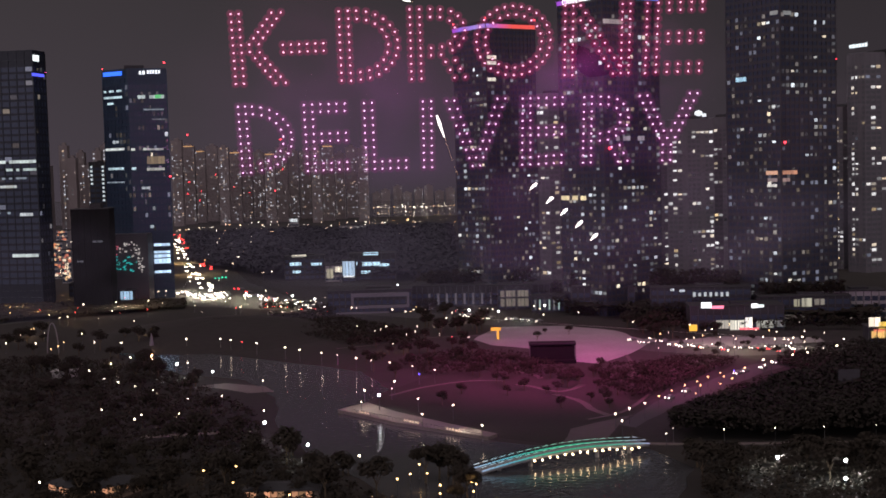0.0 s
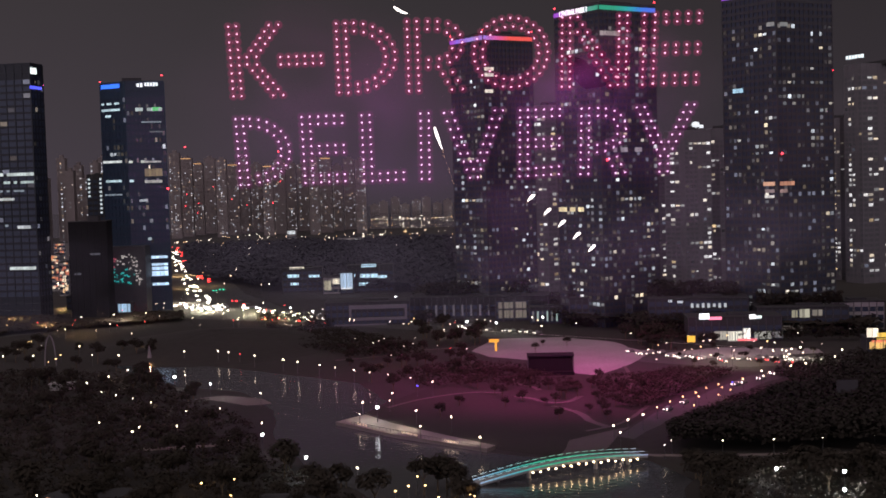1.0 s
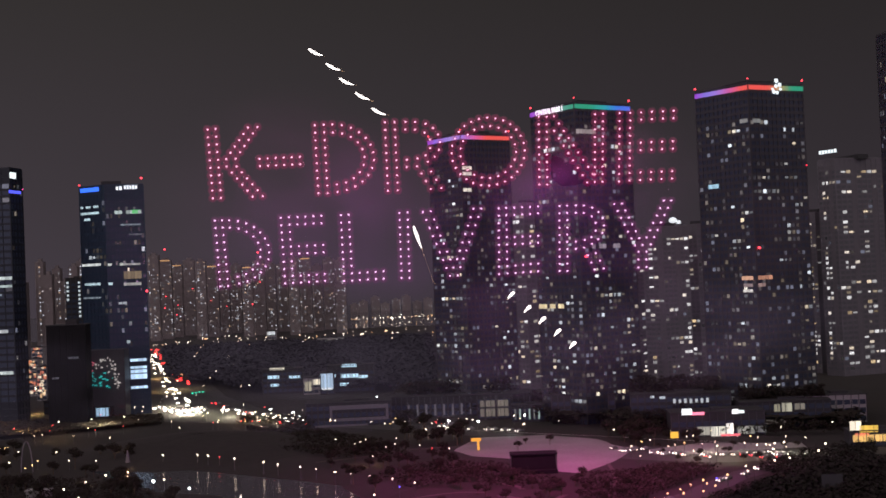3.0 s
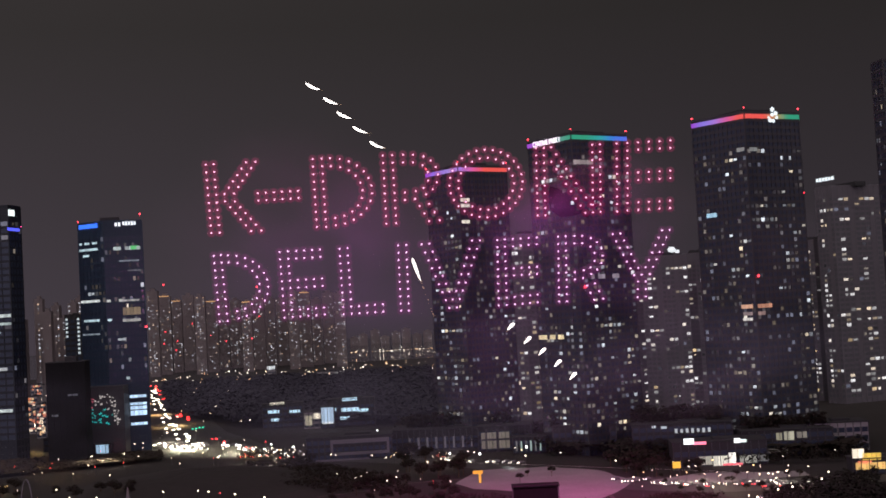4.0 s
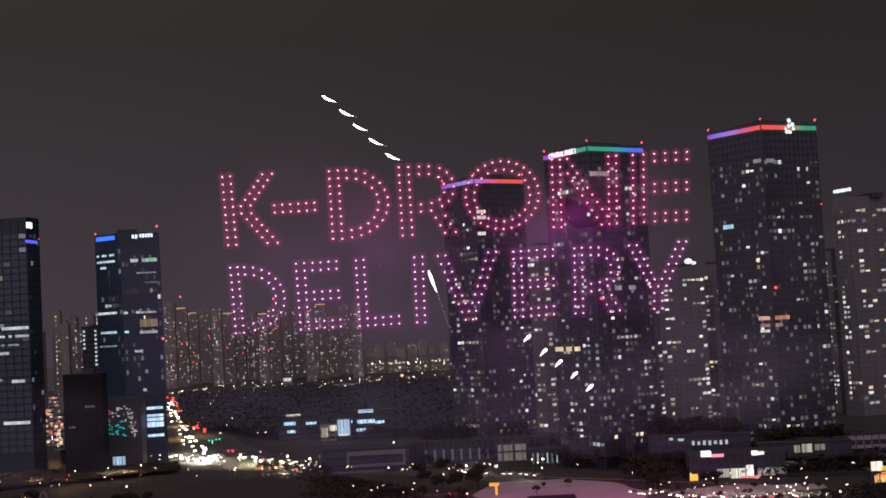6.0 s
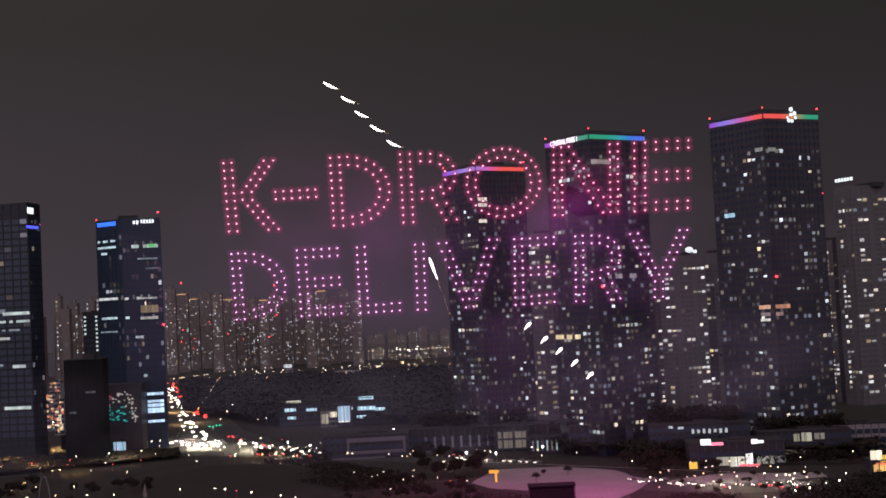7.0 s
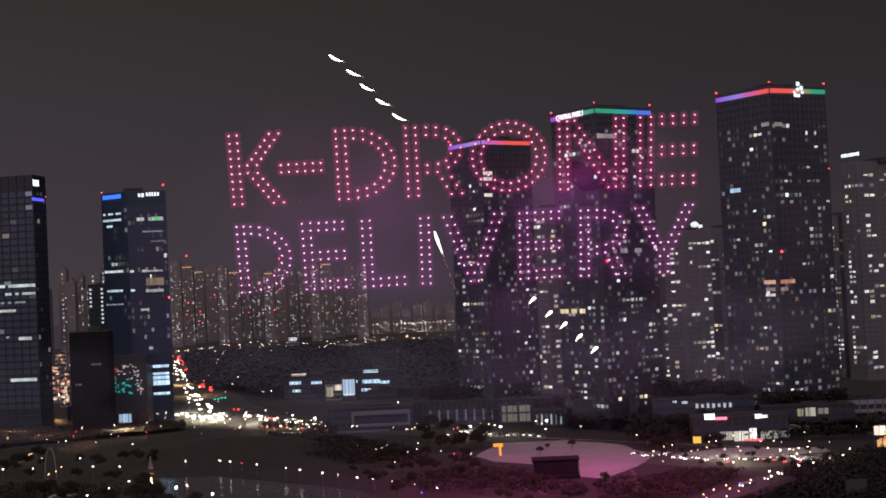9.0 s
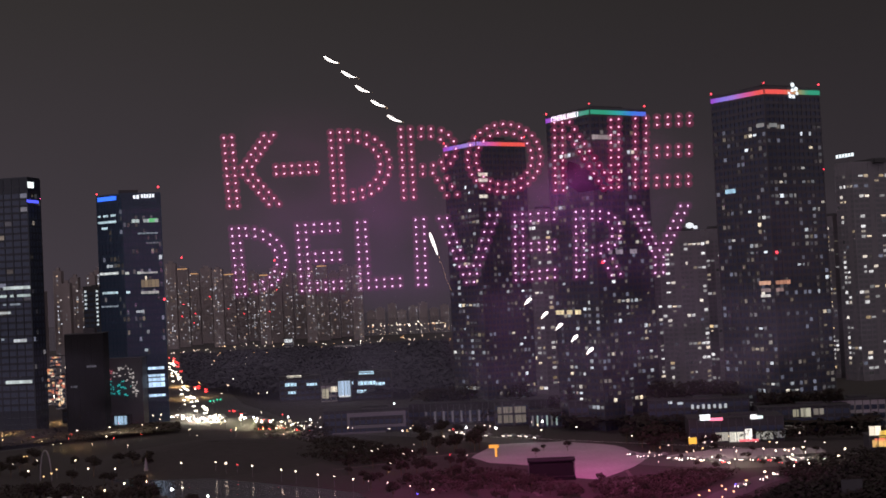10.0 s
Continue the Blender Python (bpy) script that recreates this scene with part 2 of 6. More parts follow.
class Face:
    """One upright face of a building from a to b (plan), looking outwards."""

    def __init__(self, a, b, inside):
        self.a, self.b = Vector((*a, 0)), Vector((*b, 0))
        self.along = (self.b - self.a)
        self.length = self.along.length
        self.along.normalize()
        self.out = Vector((self.along.y, -self.along.x, 0))
        if (self.a - Vector((*inside, 0))).dot(self.out) < 0:
            self.out = -self.out
        self.turn = math.atan2(self.along.y, self.along.x)

    def spot(self, s, z, proud=0.0):
        return self.a + self.along * s + self.out * proud + Vector((0, 0, z))

    def s_of_x(self, x):
        return (x - self.a.x) / self.along.x

    def m(self, s, z, width, height, depth=0.12, proud=0.1):
        return (Matrix.Translation(self.spot(s, z, proud)) @ Matrix.Rotation(self.turn, 4, "Z")
                @ Matrix.Diagonal((width, depth, height, 1)))


def beacon(parent, where, size=0.55, colour=(0.4, 0.02, 0.03)):
    bm = bmesh.new()
    tube(bm, where - Vector((0, 0, 2.2)), where, 0.12, 0.08, 6)
    mast = part("beacon_mast", bm, M_POLE, parent)
    return piece("beacon_lamp", GLOBE, mast, Matrix.Translation(where) @ Matrix.Diagonal((size, size, size, 1)), colour)


def tower(name, label, L, C, R, height, floors, nl, nr, seed, lit, body_mat=M_GLASS, frame_mat=M_FRAME,
          pane=PANE, band=1.5, columns=False, low=3, top_dark=1, dim_share=0.24, group="high-rise towers", category="tower block"):
    """A high-rise with two faces L-C and C-R towards the park: wall, floor bands, mullions, dark and lit panes."""
    rng = random.Random(seed)
    ox, oy = (L[0] + R[0]) / 2, (L[1] + R[1]) / 2
    top = thing(name, ox, oy, 0, label, category, group)
    l, c, r = [(p[0] - ox, p[1] - oy) for p in (L, C, R)]
    q = (l[0] + r[0] - c[0], l[1] + r[1] - c[1])
    bm = bmesh.new()
    prism(bm, [l, c, r, q], 0, height)
    part("wall", bm, body_mat, top)
    faces = [Face(l, c, (0, (c[1] + q[1]) / 2)), Face(c, r, (0, (c[1] + q[1]) / 2))]
    step = height / (floors + 1)
    bands, mull, dark, dim = bmesh.new(), bmesh.new(), bmesh.new(), bmesh.new()
    lit_at = []
    for fi, (face, n) in enumerate(zip(faces, (nl, nr))):
        w = face.length / n
        for k in range(1, floors + 1):
            p = face.spot(face.length / 2, 0, 0.12)
            block(bands, p.x, p.y, k * step - band / 2, face.length + 0.3, 0.5, band, face.turn)
        for i in range(n + 1):
            p = face.spot(i * w, 0, 0.1)
            block(mull, p.x, p.y, 0, 0.45 if i % 2 else 0.8, 0.55, height, face.turn)
        like = [rng.random() ** 1.6 * 2.4 for _ in range(n)]
        for k in range(low, floors - top_dark):
            run = rng.random() < 0.025
            for i in range(n):
                cell = 0.25 + 2.6 * max(0.0, 0.5 + noise.noise((i * 0.55 + fi * 20, k * 0.33, seed))) ** 2
                p = lit * like[i] * cell * (1.5 - 0.65 * k / floors) if not columns else (0.6 if i % 4 == 1 else 0.05)
                flat = bool(lit_at) and lit_at[-1][:3] == (fi, i - 1, k) and rng.random() < 0.38
                if flat or rng.random() < p * 0.66 or (run and 0.2 < i / n < 0.7):
                    lit_at.append((fi, i, k, w))
                elif not (columns and i % 4 == 3):
                    pp = face.spot((i + 0.5) * w, 0, 0.04)
                    block(dim if rng.random() < dim_share else dark, pp.x, pp.y, k * step + band / 2 + 0.05, w - 0.9, 0.06, step - band - 0.1, face.turn)
    part("floor_band", bands, frame_mat, top, kind="stuff")
    part("mullion", mull, frame_mat, top, kind="stuff")
    part("unlit_window", dark, M_APT_PANE if columns else M_GLASS, top, kind="stuff")
    part("dim_window", dim, M_ROOM_DIM, top, kind="stuff")
    rng.shuffle(lit_at)
    for fi, i, k, w in lit_at[:300]:
        face = faces[fi]
        ww = (w - 0.5) * rng.choice((1.25, 1.1, 1.0, 1.0, 0.5))
        hh = (step - band) * rng.choice((0.95, 0.85, 0.75, 0.55))
        piece("window_pane", pane, top, face.m((i + 0.5) * w + rng.uniform(-0.2, 0.2), (k + 0.5) * step, ww, hh, 0.1, 0.1))
    rest = bmesh.new()
    for fi, i, k, w in lit_at[300:]:
        p = faces[fi].spot((i + 0.5) * w, 0, 0.08)
        block(rest, p.x, p.y, (k + 0.5) * step - (step - band) / 2, w - 0.7, 0.12, step - band, faces[fi].turn)
    if lit_at[300:]:
        part("lit_window", rest, M_ROOM_FAR, top, kind="stuff")
    else:
        rest.free()
    bm = bmesh.new()
    mid = Vector(((c[0] + q[0]) / 2, (c[1] + q[1]) / 2, 0))
    block(bm, mid.x, mid.y, height, faces[0].length * 0.55, faces[1].length * 0.55, 3.2, faces[1].turn)
    part("roof_housing", bm, M_CONC_D, top)
    bm = bmesh.new()
    for f in faces:
        p = f.spot(f.length / 2, 0, 0.0)
        block(bm, p.x, p.y, height, f.length, 0.5, 1.1, f.turn)
    part("parapet", bm, frame_mat, top)
    return top, faces, step


def blend(stops, f):
    f = f * (len(stops) - 1)
    i = min(int(f), len(stops) - 2)
    f -= i
    return tuple(a + (b - a) * f for a, b in zip(stops[i], stops[i + 1]))


def crown(top, faces, z, stops, tall=2.3):
    total = faces[0].length + faces[1].length
    done = 0.0
    for f in faces:
        n = 18
        for i in range(n):
            s = (i + 0.5) * f.length / n
            piece("led_segment", LED_BAR, top, f.m(s, z, f.length / n - 0.05, tall, 0.3, 0.55),
                  blend(stops, (done + s) / total))
        done += f.length


def strip(top, face, x0, x1, z, tall, colour, gaps=0.0, seed=1, name="lit_office_window"):
    """A row of lit office windows between two world x, on one face."""
    rng = random.Random(seed)
    a, b = sorted((face.s_of_x(x0 - top.location.x), face.s_of_x(x1 - top.location.x)))
    a, b = max(a, 0.3), min(b, face.length - 0.3)
    n = max(1, round((b - a) / 2.4))
    for i in range(n):
        if rng.random() < gaps:
            continue
        k = rng.uniform(0.65, 1.15)
        piece(name, STRIP, top, face.m(a + (i + 0.5) * (b - a) / n, z, (b - a) / n * 0.94, tall, 0.1, 0.45),
              tuple(ch * k for ch in colour))


def sign(top, face, x0, x1, z, tall, colour, letters=6, solid=False, proud=0.9):
    """A roof or wall sign whose letters are plain bars."""
    a, b = sorted((face.s_of_x(x0 - top.location.x), face.s_of_x(x1 - top.location.x)))
    bm = bmesh.new()
    p = face.spot((a + b) / 2, 0, proud - 0.3)
    block(bm, p.x, p.y, z - tall * 0.45, b - a, 0.15, tall * 0.9, face.turn)
    board = part("sign_board", bm, M_FRAME, top)
    n = 1 if solid else letters
    for i in range(n):
        w = (b - a) / n
        piece("sign_letter", SIGN_BAR, board, face.m(a + (i + 0.5) * w, z, w * (0.98 if solid else 0.72), tall * (1.0 if i % 2 else 0.86), 0.2, proud), colour)


# ---- ground, water, roads ----
bm = bmesh.new()
for i in range(41):
    for j in range(41):
        bm.verts.new(((i / 20 - 1) ** 3 * 4900, (j / 20 - 1) ** 3 * 4900, 0))
bm.verts.ensure_lookup_table()
for i in range(40):
    for j in range(40):
        bm.faces.new([bm.verts[a] for a in (i * 41 + j, (i + 1) * 41 + j, (i + 1) * 41 + j + 1, i * 41 + j + 1)])
ground = tagged(new("ground", mesh_of("ground", bm, M_GRASS)), "dark grass and planted park ground at night", "ground", kind="structure")

lake_pts = [(-156.1, 596.0), (-131.3, 602.6), (-80.6, 560.8), (-36.2, 519.9), (-22.85, 474.5), (-29.68, 449.8), (-38.3, 429.9),
            (-18.17, 407.9), (9.65, 380.2), (28.73, 368.4), (55.4, 362.9), (63.3, 337.7), (53.6, 308.0), (41.2, 272.0), (-0.85, 275.8), (-24.17, 334.7),
            (-42.9, 371.0), (-56.1, 410.1), (-63.4, 462.7), (-82.2, 507.5), (-109.9, 523.5)]
sheet("water", lake_pts, 0.06, M_WATER, "still dark lake water reflecting lamps", "water")
# added reflector: mirrors the sky so the far ground pales as in haze
sheet("estuary_water", [(-900, 2330), (700, 2330), (2200, 4800), (-2200, 4800)], 0.06, M_WATER, "reflecting sheet added to lift the far ground like haze", "water")
sheet("lawn", [(-22.85, 474.5), (-8.61, 501.0), (12.15, 539.2), (46.3, 525.3), (83.3, 526.5), (76.5, 459.1), (55.4, 409.1), (54.4, 366.8), (28.98, 371.5),
               (9.85, 386.7), (-27.43, 445.1)], 0.10, M_LAWN, "sloping park lawn in magenta light", "lawn")
sheet("plaza", [(10.78, 608.4), (23.75, 654.1), (58.0, 653.7), (80.4, 628.1), (90.1, 584.6), (77.7, 552.2), (59.8, 522.9), (49.3, 532.6), (35.6, 572.6), (18.55, 587.1)],
      0.16, M_PAVE, "pale paved festival plaza in magenta light", "plaza")
sheet("pavement", [(30.5, 369.8), (36.0, 393.6), (45.7, 403.0), (57.9, 413.5), (49.6, 391.8), (42.5, 368.3)], 0.15, M_GRAVEL, "gravel waterside apron by the bridge", "pavement")
sheet("lakeside_terrace", [(-96.9, 493.7), (-87.4, 498.8), (-70.6, 488.3), (-65.8, 476.2), (-74.8, 474.0), (-84.9, 484.2)], 0.14, M_QUAY, "pinkish paved lakeside terrace", "terrace")
sheet("near_path", [(-105.4, 332.4), (-96.2, 323.3), (-88.3, 310.0), (-78.4, 333.2), (-79.8, 335.8), (-88.9, 328.3), (-95.4, 325.5)], 0.14, M_PATH, "lamplit brick park path", "path")
sheet("festival_path", [(-71.3, 404.0), (-83.4, 402.1), (-97.1, 400.3), (-96.1, 395.9), (-82.5, 397.6), (-70.6, 399.5)], 0.12, M_PATH, "narrow park path", "path")
sheet("road", [(-406.5, 1935.7), (-395.0, 1929.2), (-266.3, 1451.2), (-150.8, 974.1), (-90.6, 811.2), (10.40, 708.3), (87.4, 601.0), (127.2, 579.1), (162.8, 562.6), (210.5, 571.9),
                (199.2, 541.3), (152.0, 533.3), (115.4, 536.8), (85.6, 555.9), (9.94, 681.8), (-77.6, 752.5), (-176.0, 812.4), (-215.1, 761.4), (-262.3, 716.5), (-284.3, 777.7),
                (-234.4, 830.8), (-177.1, 871.4), (-238.9, 1181.1)], 0.09, M_ASPHALT, "dark asphalt road with evening traffic", "road")
sheet("park_road", [(50.8, 398.7), (68.6, 435.4), (96.5, 478.4), (118.8, 511.0), (144.1, 529.9), (148.5, 521.1), (121.4, 494.6), (98.6, 459.3), (72.4, 424.4), (55.7, 392.7)], 0.12, M_ASPHALT, "narrow asphalt park road lined with lamps", "road")
sheet("forecourt", [(97.5, 583.1), (123.5, 597.7), (166.7, 584.8), (164.9, 569.6), (123.6, 562.9), (97.4, 568.0)], 0.14, M_PAVE, "bright paved shop forecourt", "forecourt")


def ribbon(name, pts, width, z, mat, label, category="path"):
    """A winding strip of paving along a smooth line through a few plan points."""
    line_pts = []
    p = [Vector((*q, 0)) for q in (pts[0], *pts, pts[-1])]
    for i in range(1, len(p) - 2):
        for k in range(8):
            t = k / 8
            line_pts.append(0.5 * (2 * p[i] + (p[i + 1] - p[i - 1]) * t + (2 * p[i - 1] - 5 * p[i] + 4 * p[i + 1] - p[i + 2]) * t * t
                                   + (3 * p[i] - p[i - 1] - 3 * p[i + 1] + p[i + 2]) * t ** 3))
    line_pts.append(p[-1])
    bm = bmesh.new()
    last = None
    for i, q in enumerate(line_pts):
        d = (line_pts[min(i + 1, len(line_pts) - 1)] - line_pts[max(i - 1, 0)]).normalized()
        n = Vector((-d.y, d.x, 0)) * width * 0.5 * (1 + 0.25 * noise.noise((i * 0.4, len(pts), z)))
        row = [bm.verts.new(q + n * e + Vector((0, 0, h))) for e, h in ((-1, 0), (-1, z), (1, z), (1, 0))]
        if last:
            for j in range(3):
                bm.faces.new((last[j], last[j + 1], row[j + 1], row[j]))
        last = row
    return tagged(new(name, mesh_of(name, bm, mat)), label, category, kind="structure")


for pts, wide in (([(34, 490), (32.4, 497.7), (28.8, 502.5), (25.3, 511.7), (26.2, 520.5), (29.6, 524), (38, 528)], 2.2),
                  ([(24, 478), (29.6, 472.0), (33.7, 464.8), (38.2, 460.5), (43.1, 463.7), (48, 474)], 2.4),
                  ([(36, 455), (40.0, 447.9), (43.0, 442.0), (45.0, 434.1), (46.0, 424.7), (50, 414)], 2.6),
                  ([(74, 546), (73.5, 530.6), (71.6, 508.0), (68.8, 491.6), (64.5, 480.3)], 1.6),
                  ([(-22.3, 460.8), (-12.5, 474.9), (0.1, 485.6), (10.8, 489.1), (20, 486)], 1.6),
                  ([(42.7, 407.5), (52.7, 415.7), (59.9, 427.7), (69.0, 450.3)], 1.6)):
    ribbon("garden_path", pts, wide, 0.2, M_GRAVEL, "winding gravel garden path in magenta light")
ribbon("avenue_path", [(-52, 590), (-28.3, 603), (-15.5, 617.1), (0.7, 622.1), (14.3, 623.5)], 1.8, 0.16, M_GRAVEL, "gravel path along the lake grove")
ribbon("bank_path", [(56, 370), (60.3, 368.7), (76.9, 366.6), (96.0, 365.8), (118.0, 364.5), (140, 363)], 2.6, 0.2, M_QUAY, "unlit path below the wooded hill")

# road markings
mark = bmesh.new()
block(mark, 0, 0, 0, 0.35, 6, 0.02)
MARK = mesh_of("lane_mark", mark, M_LINE)
road = bpy.data.objects["road"]
for i in range(40):
    f = i / 39
    piece("lane_mark", MARK, road, Matrix.Translation((-195 - 105 * f, 950 + 800 * f, 0.12)) @ Matrix.Rotation(0.13, 4, "Z"))
for i in range(30):
    f = i / 29
    piece("lane_mark", MARK, road, Matrix.Translation((20 + 130 * f, 690 - 105 * f, 0.12)) @ Matrix.Rotation(0.9, 4, "Z"))

# ---- the three glass towers with LED crowns ----
PURPLE, PALE, RED, GREEN, BLUE = (0.38, 0.03, 0.72), (0.42, 0.28, 0.8), (1.0, 0.09, 0.07), (0.0, 0.36, 0.2), (0.08, 0.16, 0.95)
T3 = [(148.4, 686), (169.1, 657), (201.3, 672)]
H3 = 173.1
t3, f3, step3 = tower("glass_tower", "dark glass residential tower with colour-changing crown and white crest", *T3, H3, 48, 12, 12, 31, 0.12, top_dark=4)
crown(t3, f3, H3 - 1.6, [PURPLE, (0.25, 0.2, 0.85), (0.4, 0.2, 0.8), (0.7, 0.1, 0.4), RED, RED, RED, (0.5, 0.3, 0.1), GREEN, GREEN])
T2 = [(63.7, 722), (84.0, 690), (116.9, 711)]
H2 = 171.3
t2, f2, step2 = tower("glass_tower", "dark glass residential tower with lettered multicoloured crown", *T2, H2, 48, 11, 13, 32, 0.13, top_dark=2)
crown(t2, f2, H2 - 1.6, [PURPLE, (0.5, 0.2, 0.7), (0.5, 0.3, 0.45), (0.1, 0.36, 0.3), GREEN, GREEN, (0.0, 0.4, 0.42), (0.02, 0.2, 0.85), BLUE])
T1 = [(6.49, 791), (25.15, 765), (55.0, 783)]
H1 = 165.4
t1, f1, step1 = tower("glass_tower", "dark glass residential tower with violet and red crown", *T1, H1, 46, 9, 13, 33, 0.12, top_dark=4)
crown(t1, f1, H1 - 1.6, [PURPLE, (0.3, 0.15, 0.85), (0.35, 0.2, 0.8), PALE, (0.4, 0.2, 0.8), (0.8, 0.1, 0.4), RED, RED, RED])
for tp, fs, h in ((t3, f3, H3), (t2, f2, H2), (t1, f1, H1)):
    beacon(tp, fs[0].spot(0, h + 2.4))
    beacon(tp, fs[1].spot(0, h + 2.8), 0.4)
    beacon(tp, fs[1].spot(fs[1].length, h + 2.8))
beacon(t3, f3[1].spot(169.4 - T3[1][0] + 1, 89.6, 1.4), 0.7)
beacon(t2, f2[1].spot(86.7 - T2[1][0], 89.4, 1.4), 0.8)
beacon(t3, f3[1].spot(f3[1].length, 131.7, 0.5), 0.4, (0.3, 0.01, 0.02))
# warm rows of lit lounge windows
strip(t3, f3[0], 163.5, 167.9, 74.4, 2.0, (0.75, 0.4, 0.26), 0.05, 5)
strip(t3, f3[1], 168.5, 177.9, 74.4, 2.0, (0.75, 0.33, 0.2), 0.05, 15)
strip(t3, f3[1], 168.3, 175.9, 70.7, 1.8, (0.35, 0.22, 0.2), 0.1, 6)
strip(t3, f3[0], 164.1, 167.7, 70.7, 1.8, (0.3, 0.22, 0.22), 0.1, 16)
strip(t3, f3[0], 163.9, 167.6, 67.9, 1.4, (0.9, 0.85, 0.8), 0.3, 17)
strip(t3, f3[0], 152.2, 156.3, 122.9, 2.2, (0.5, 0.85, 1.1), 0.0, 18)
strip(t3, f3[0], 165.6, 168.6, 154.7, 2.0, (0.25, 0.25, 0.25), 0.0, 19)
strip(t3, f3[1], 170.6, 175.2, 154.4, 2.0, (0.2, 0.21, 0.21), 0.0, 20)
strip(t2, f2[0], 63.0, 75.7, 63.1, 2.4, (1.3, 1.05, 0.6), 0.1, 7)
strip(t2, f2[1], 83.6, 95.8, 156.3, 2.4, (0.35, 0.3, 0.3), 0.0, 8)
strip(t2, f2[1], 80.6, 107.4, 94.6, 2.4, (0.35, 0.3, 0.36), 0.55, 9)
strip(t1, f1[1], 24.17, 31.0, 145.6, 2.0, (1.1, 1.0, 0.85), 0.0, 10)
strip(t1, f1[1], 23.55, 30.4, 132.6, 2.0, (1.1, 1.0, 0.85), 0.0, 11)
strip(t1, f1[1], 24.00, 30.9, 142.2, 2.0, (1.0, 0.95, 0.85), 0.0, 12)

# crest on tower three: a cluster of white petals
bm = bmesh.new()
cs = f3[1].s_of_x(185.6 - t3.location.x)
for dx, dz, s in ((-0.4, 2.6, 1.6), (1.2, 1.0, 1.5), (-0.6, 0.4, 1.3), (1.6, -0.8, 1.1), (-1.8, -2.0, 1.4), (-0.2, -2.2, 1.3), (-2.4, -0.8, 0.8)):
    p = f3[1].spot(cs + dx * 1.3, H3 - 1.2 + dz * 1.25, 1.1)
    tube(bm, p, p - f3[1].out * 0.3, s * 0.75, s * 0.75, 10)
crest = part("crest_sign", bm, glow("white_crest", (0.85, 0.95, 1.0), 1.1), t3, "white glowing crest sign")
# readable roof lettering on tower two
fc = bpy.data.curves.new("roof_lettering", "FONT")
fc.body, fc.size, fc.extrude, fc.align_x, fc.align_y = "CENTRAL PARK I", 4.2, 0.15, "CENTER", "CENTER"
fc.offset = 0.02
tmp = new("tmp_text", fc)
me = bpy.data.meshes.new_from_object(tmp)
bpy.data.objects.remove(tmp)
me.materials.clear()
me.materials.append(glow("white_lettering", (0.95, 0.85, 0.95), 1.3))
lt = new("roof_lettering", me)
lt.parent = t2
mid = f2[0].spot(f2[0].s_of_x(73.0 - t2.location.x), 169.6, 1.0)
wide = max(v.co.x for v in me.vertices) - min(v.co.x for v in me.vertices)
lt.matrix_basis = Matrix.Translation(mid) @ Matrix.Rotation(f2[0].turn, 4, "Z") @ Matrix.Rotation(radians(90), 4, "X") @ Matrix.Diagonal((f2[0].length * 0.62 / wide, 1, 1, 1))

# tower at the far right edge, and pale apartment slabs behind
tower("glass_tower", "tall dark glass tower with scattered lit windows", (215.7, 600), (217.3, 590), (245.8, 610), 184.3, 48, 5, 9, 34, 0.08)
ap1, fa1, _ = tower("apartment_tower", "pale apartment slab with roof sign and lit stairwell columns", (287.2, 930), (294.5, 915), (336.7, 930), 153.7, 42, 5, 10, 41, 0.17, M_APT, M_APT, PANE_APT, 1.3, True, 1, dim_share=0.07)
sign(ap1, fa1[0], 288.2, 296.1, 159.7, 2.6, (0.85, 0.95, 1.0), 6)
tower("apartment_tower", "pale apartment slab with lit stairwell columns", (284.9, 960), (289.4, 950), (301.6, 960), 117.6, 36, 3, 3, 42, 0.2, M_APT, M_APT, PANE_APT, 1.3, True, 1, dim_share=0.07)
ap2, fa2, _ = tower("apartment_tower", "pale apartment block with a bright domed roof lamp", (158.4, 930), (170.0, 918), (189.8, 925), 110.6, 32, 4, 6, 43, 0.2, M_APT, M_APT, PANE_APT, 1.3, True, 1, dim_share=0.07)
tower("apartment_tower", "pale apartment block with lit stairwell columns", (192.5, 950), (199.5, 940), (213.2, 950), 112.1, 32, 3, 4, 44, 0.19, M_APT, M_APT, PANE_APT, 1.3, True, 1, dim_share=0.07)
tower("apartment_tower", "narrow pale apartment slab seen between glass towers", (64.8, 930), (72.9, 920), (87.4, 930), 131.5, 36, 3, 4, 45, 0.2, M_APT, M_APT, PANE_APT, 1.3, True, 1, dim_share=0.07)
tower("apartment_tower", "pale apartment slab behind the glass towers", (152.5, 990), (160.3, 980), (171.5, 990), 101.9, 30, 3, 3, 46, 0.2, M_APT, M_APT, PANE_APT, 1.3, True, 1, dim_share=0.07)
bm = bmesh.new()
p = fa2[1].spot(fa2[1].s_of_x(180.1 - ap2.location.x), 115.1, -2)
ball(bm, p + Vector((0, 0, 0.5)), 2.9, 0.75, 2)
block(bm, p.x + 4, p.y, p.z - 2, 2.5, 2, 2.2)
part("roof_dome", bm, glow("dome_light", (0.9, 0.95, 1.0), 0.9), ap2, "bright white domed roof lamp")

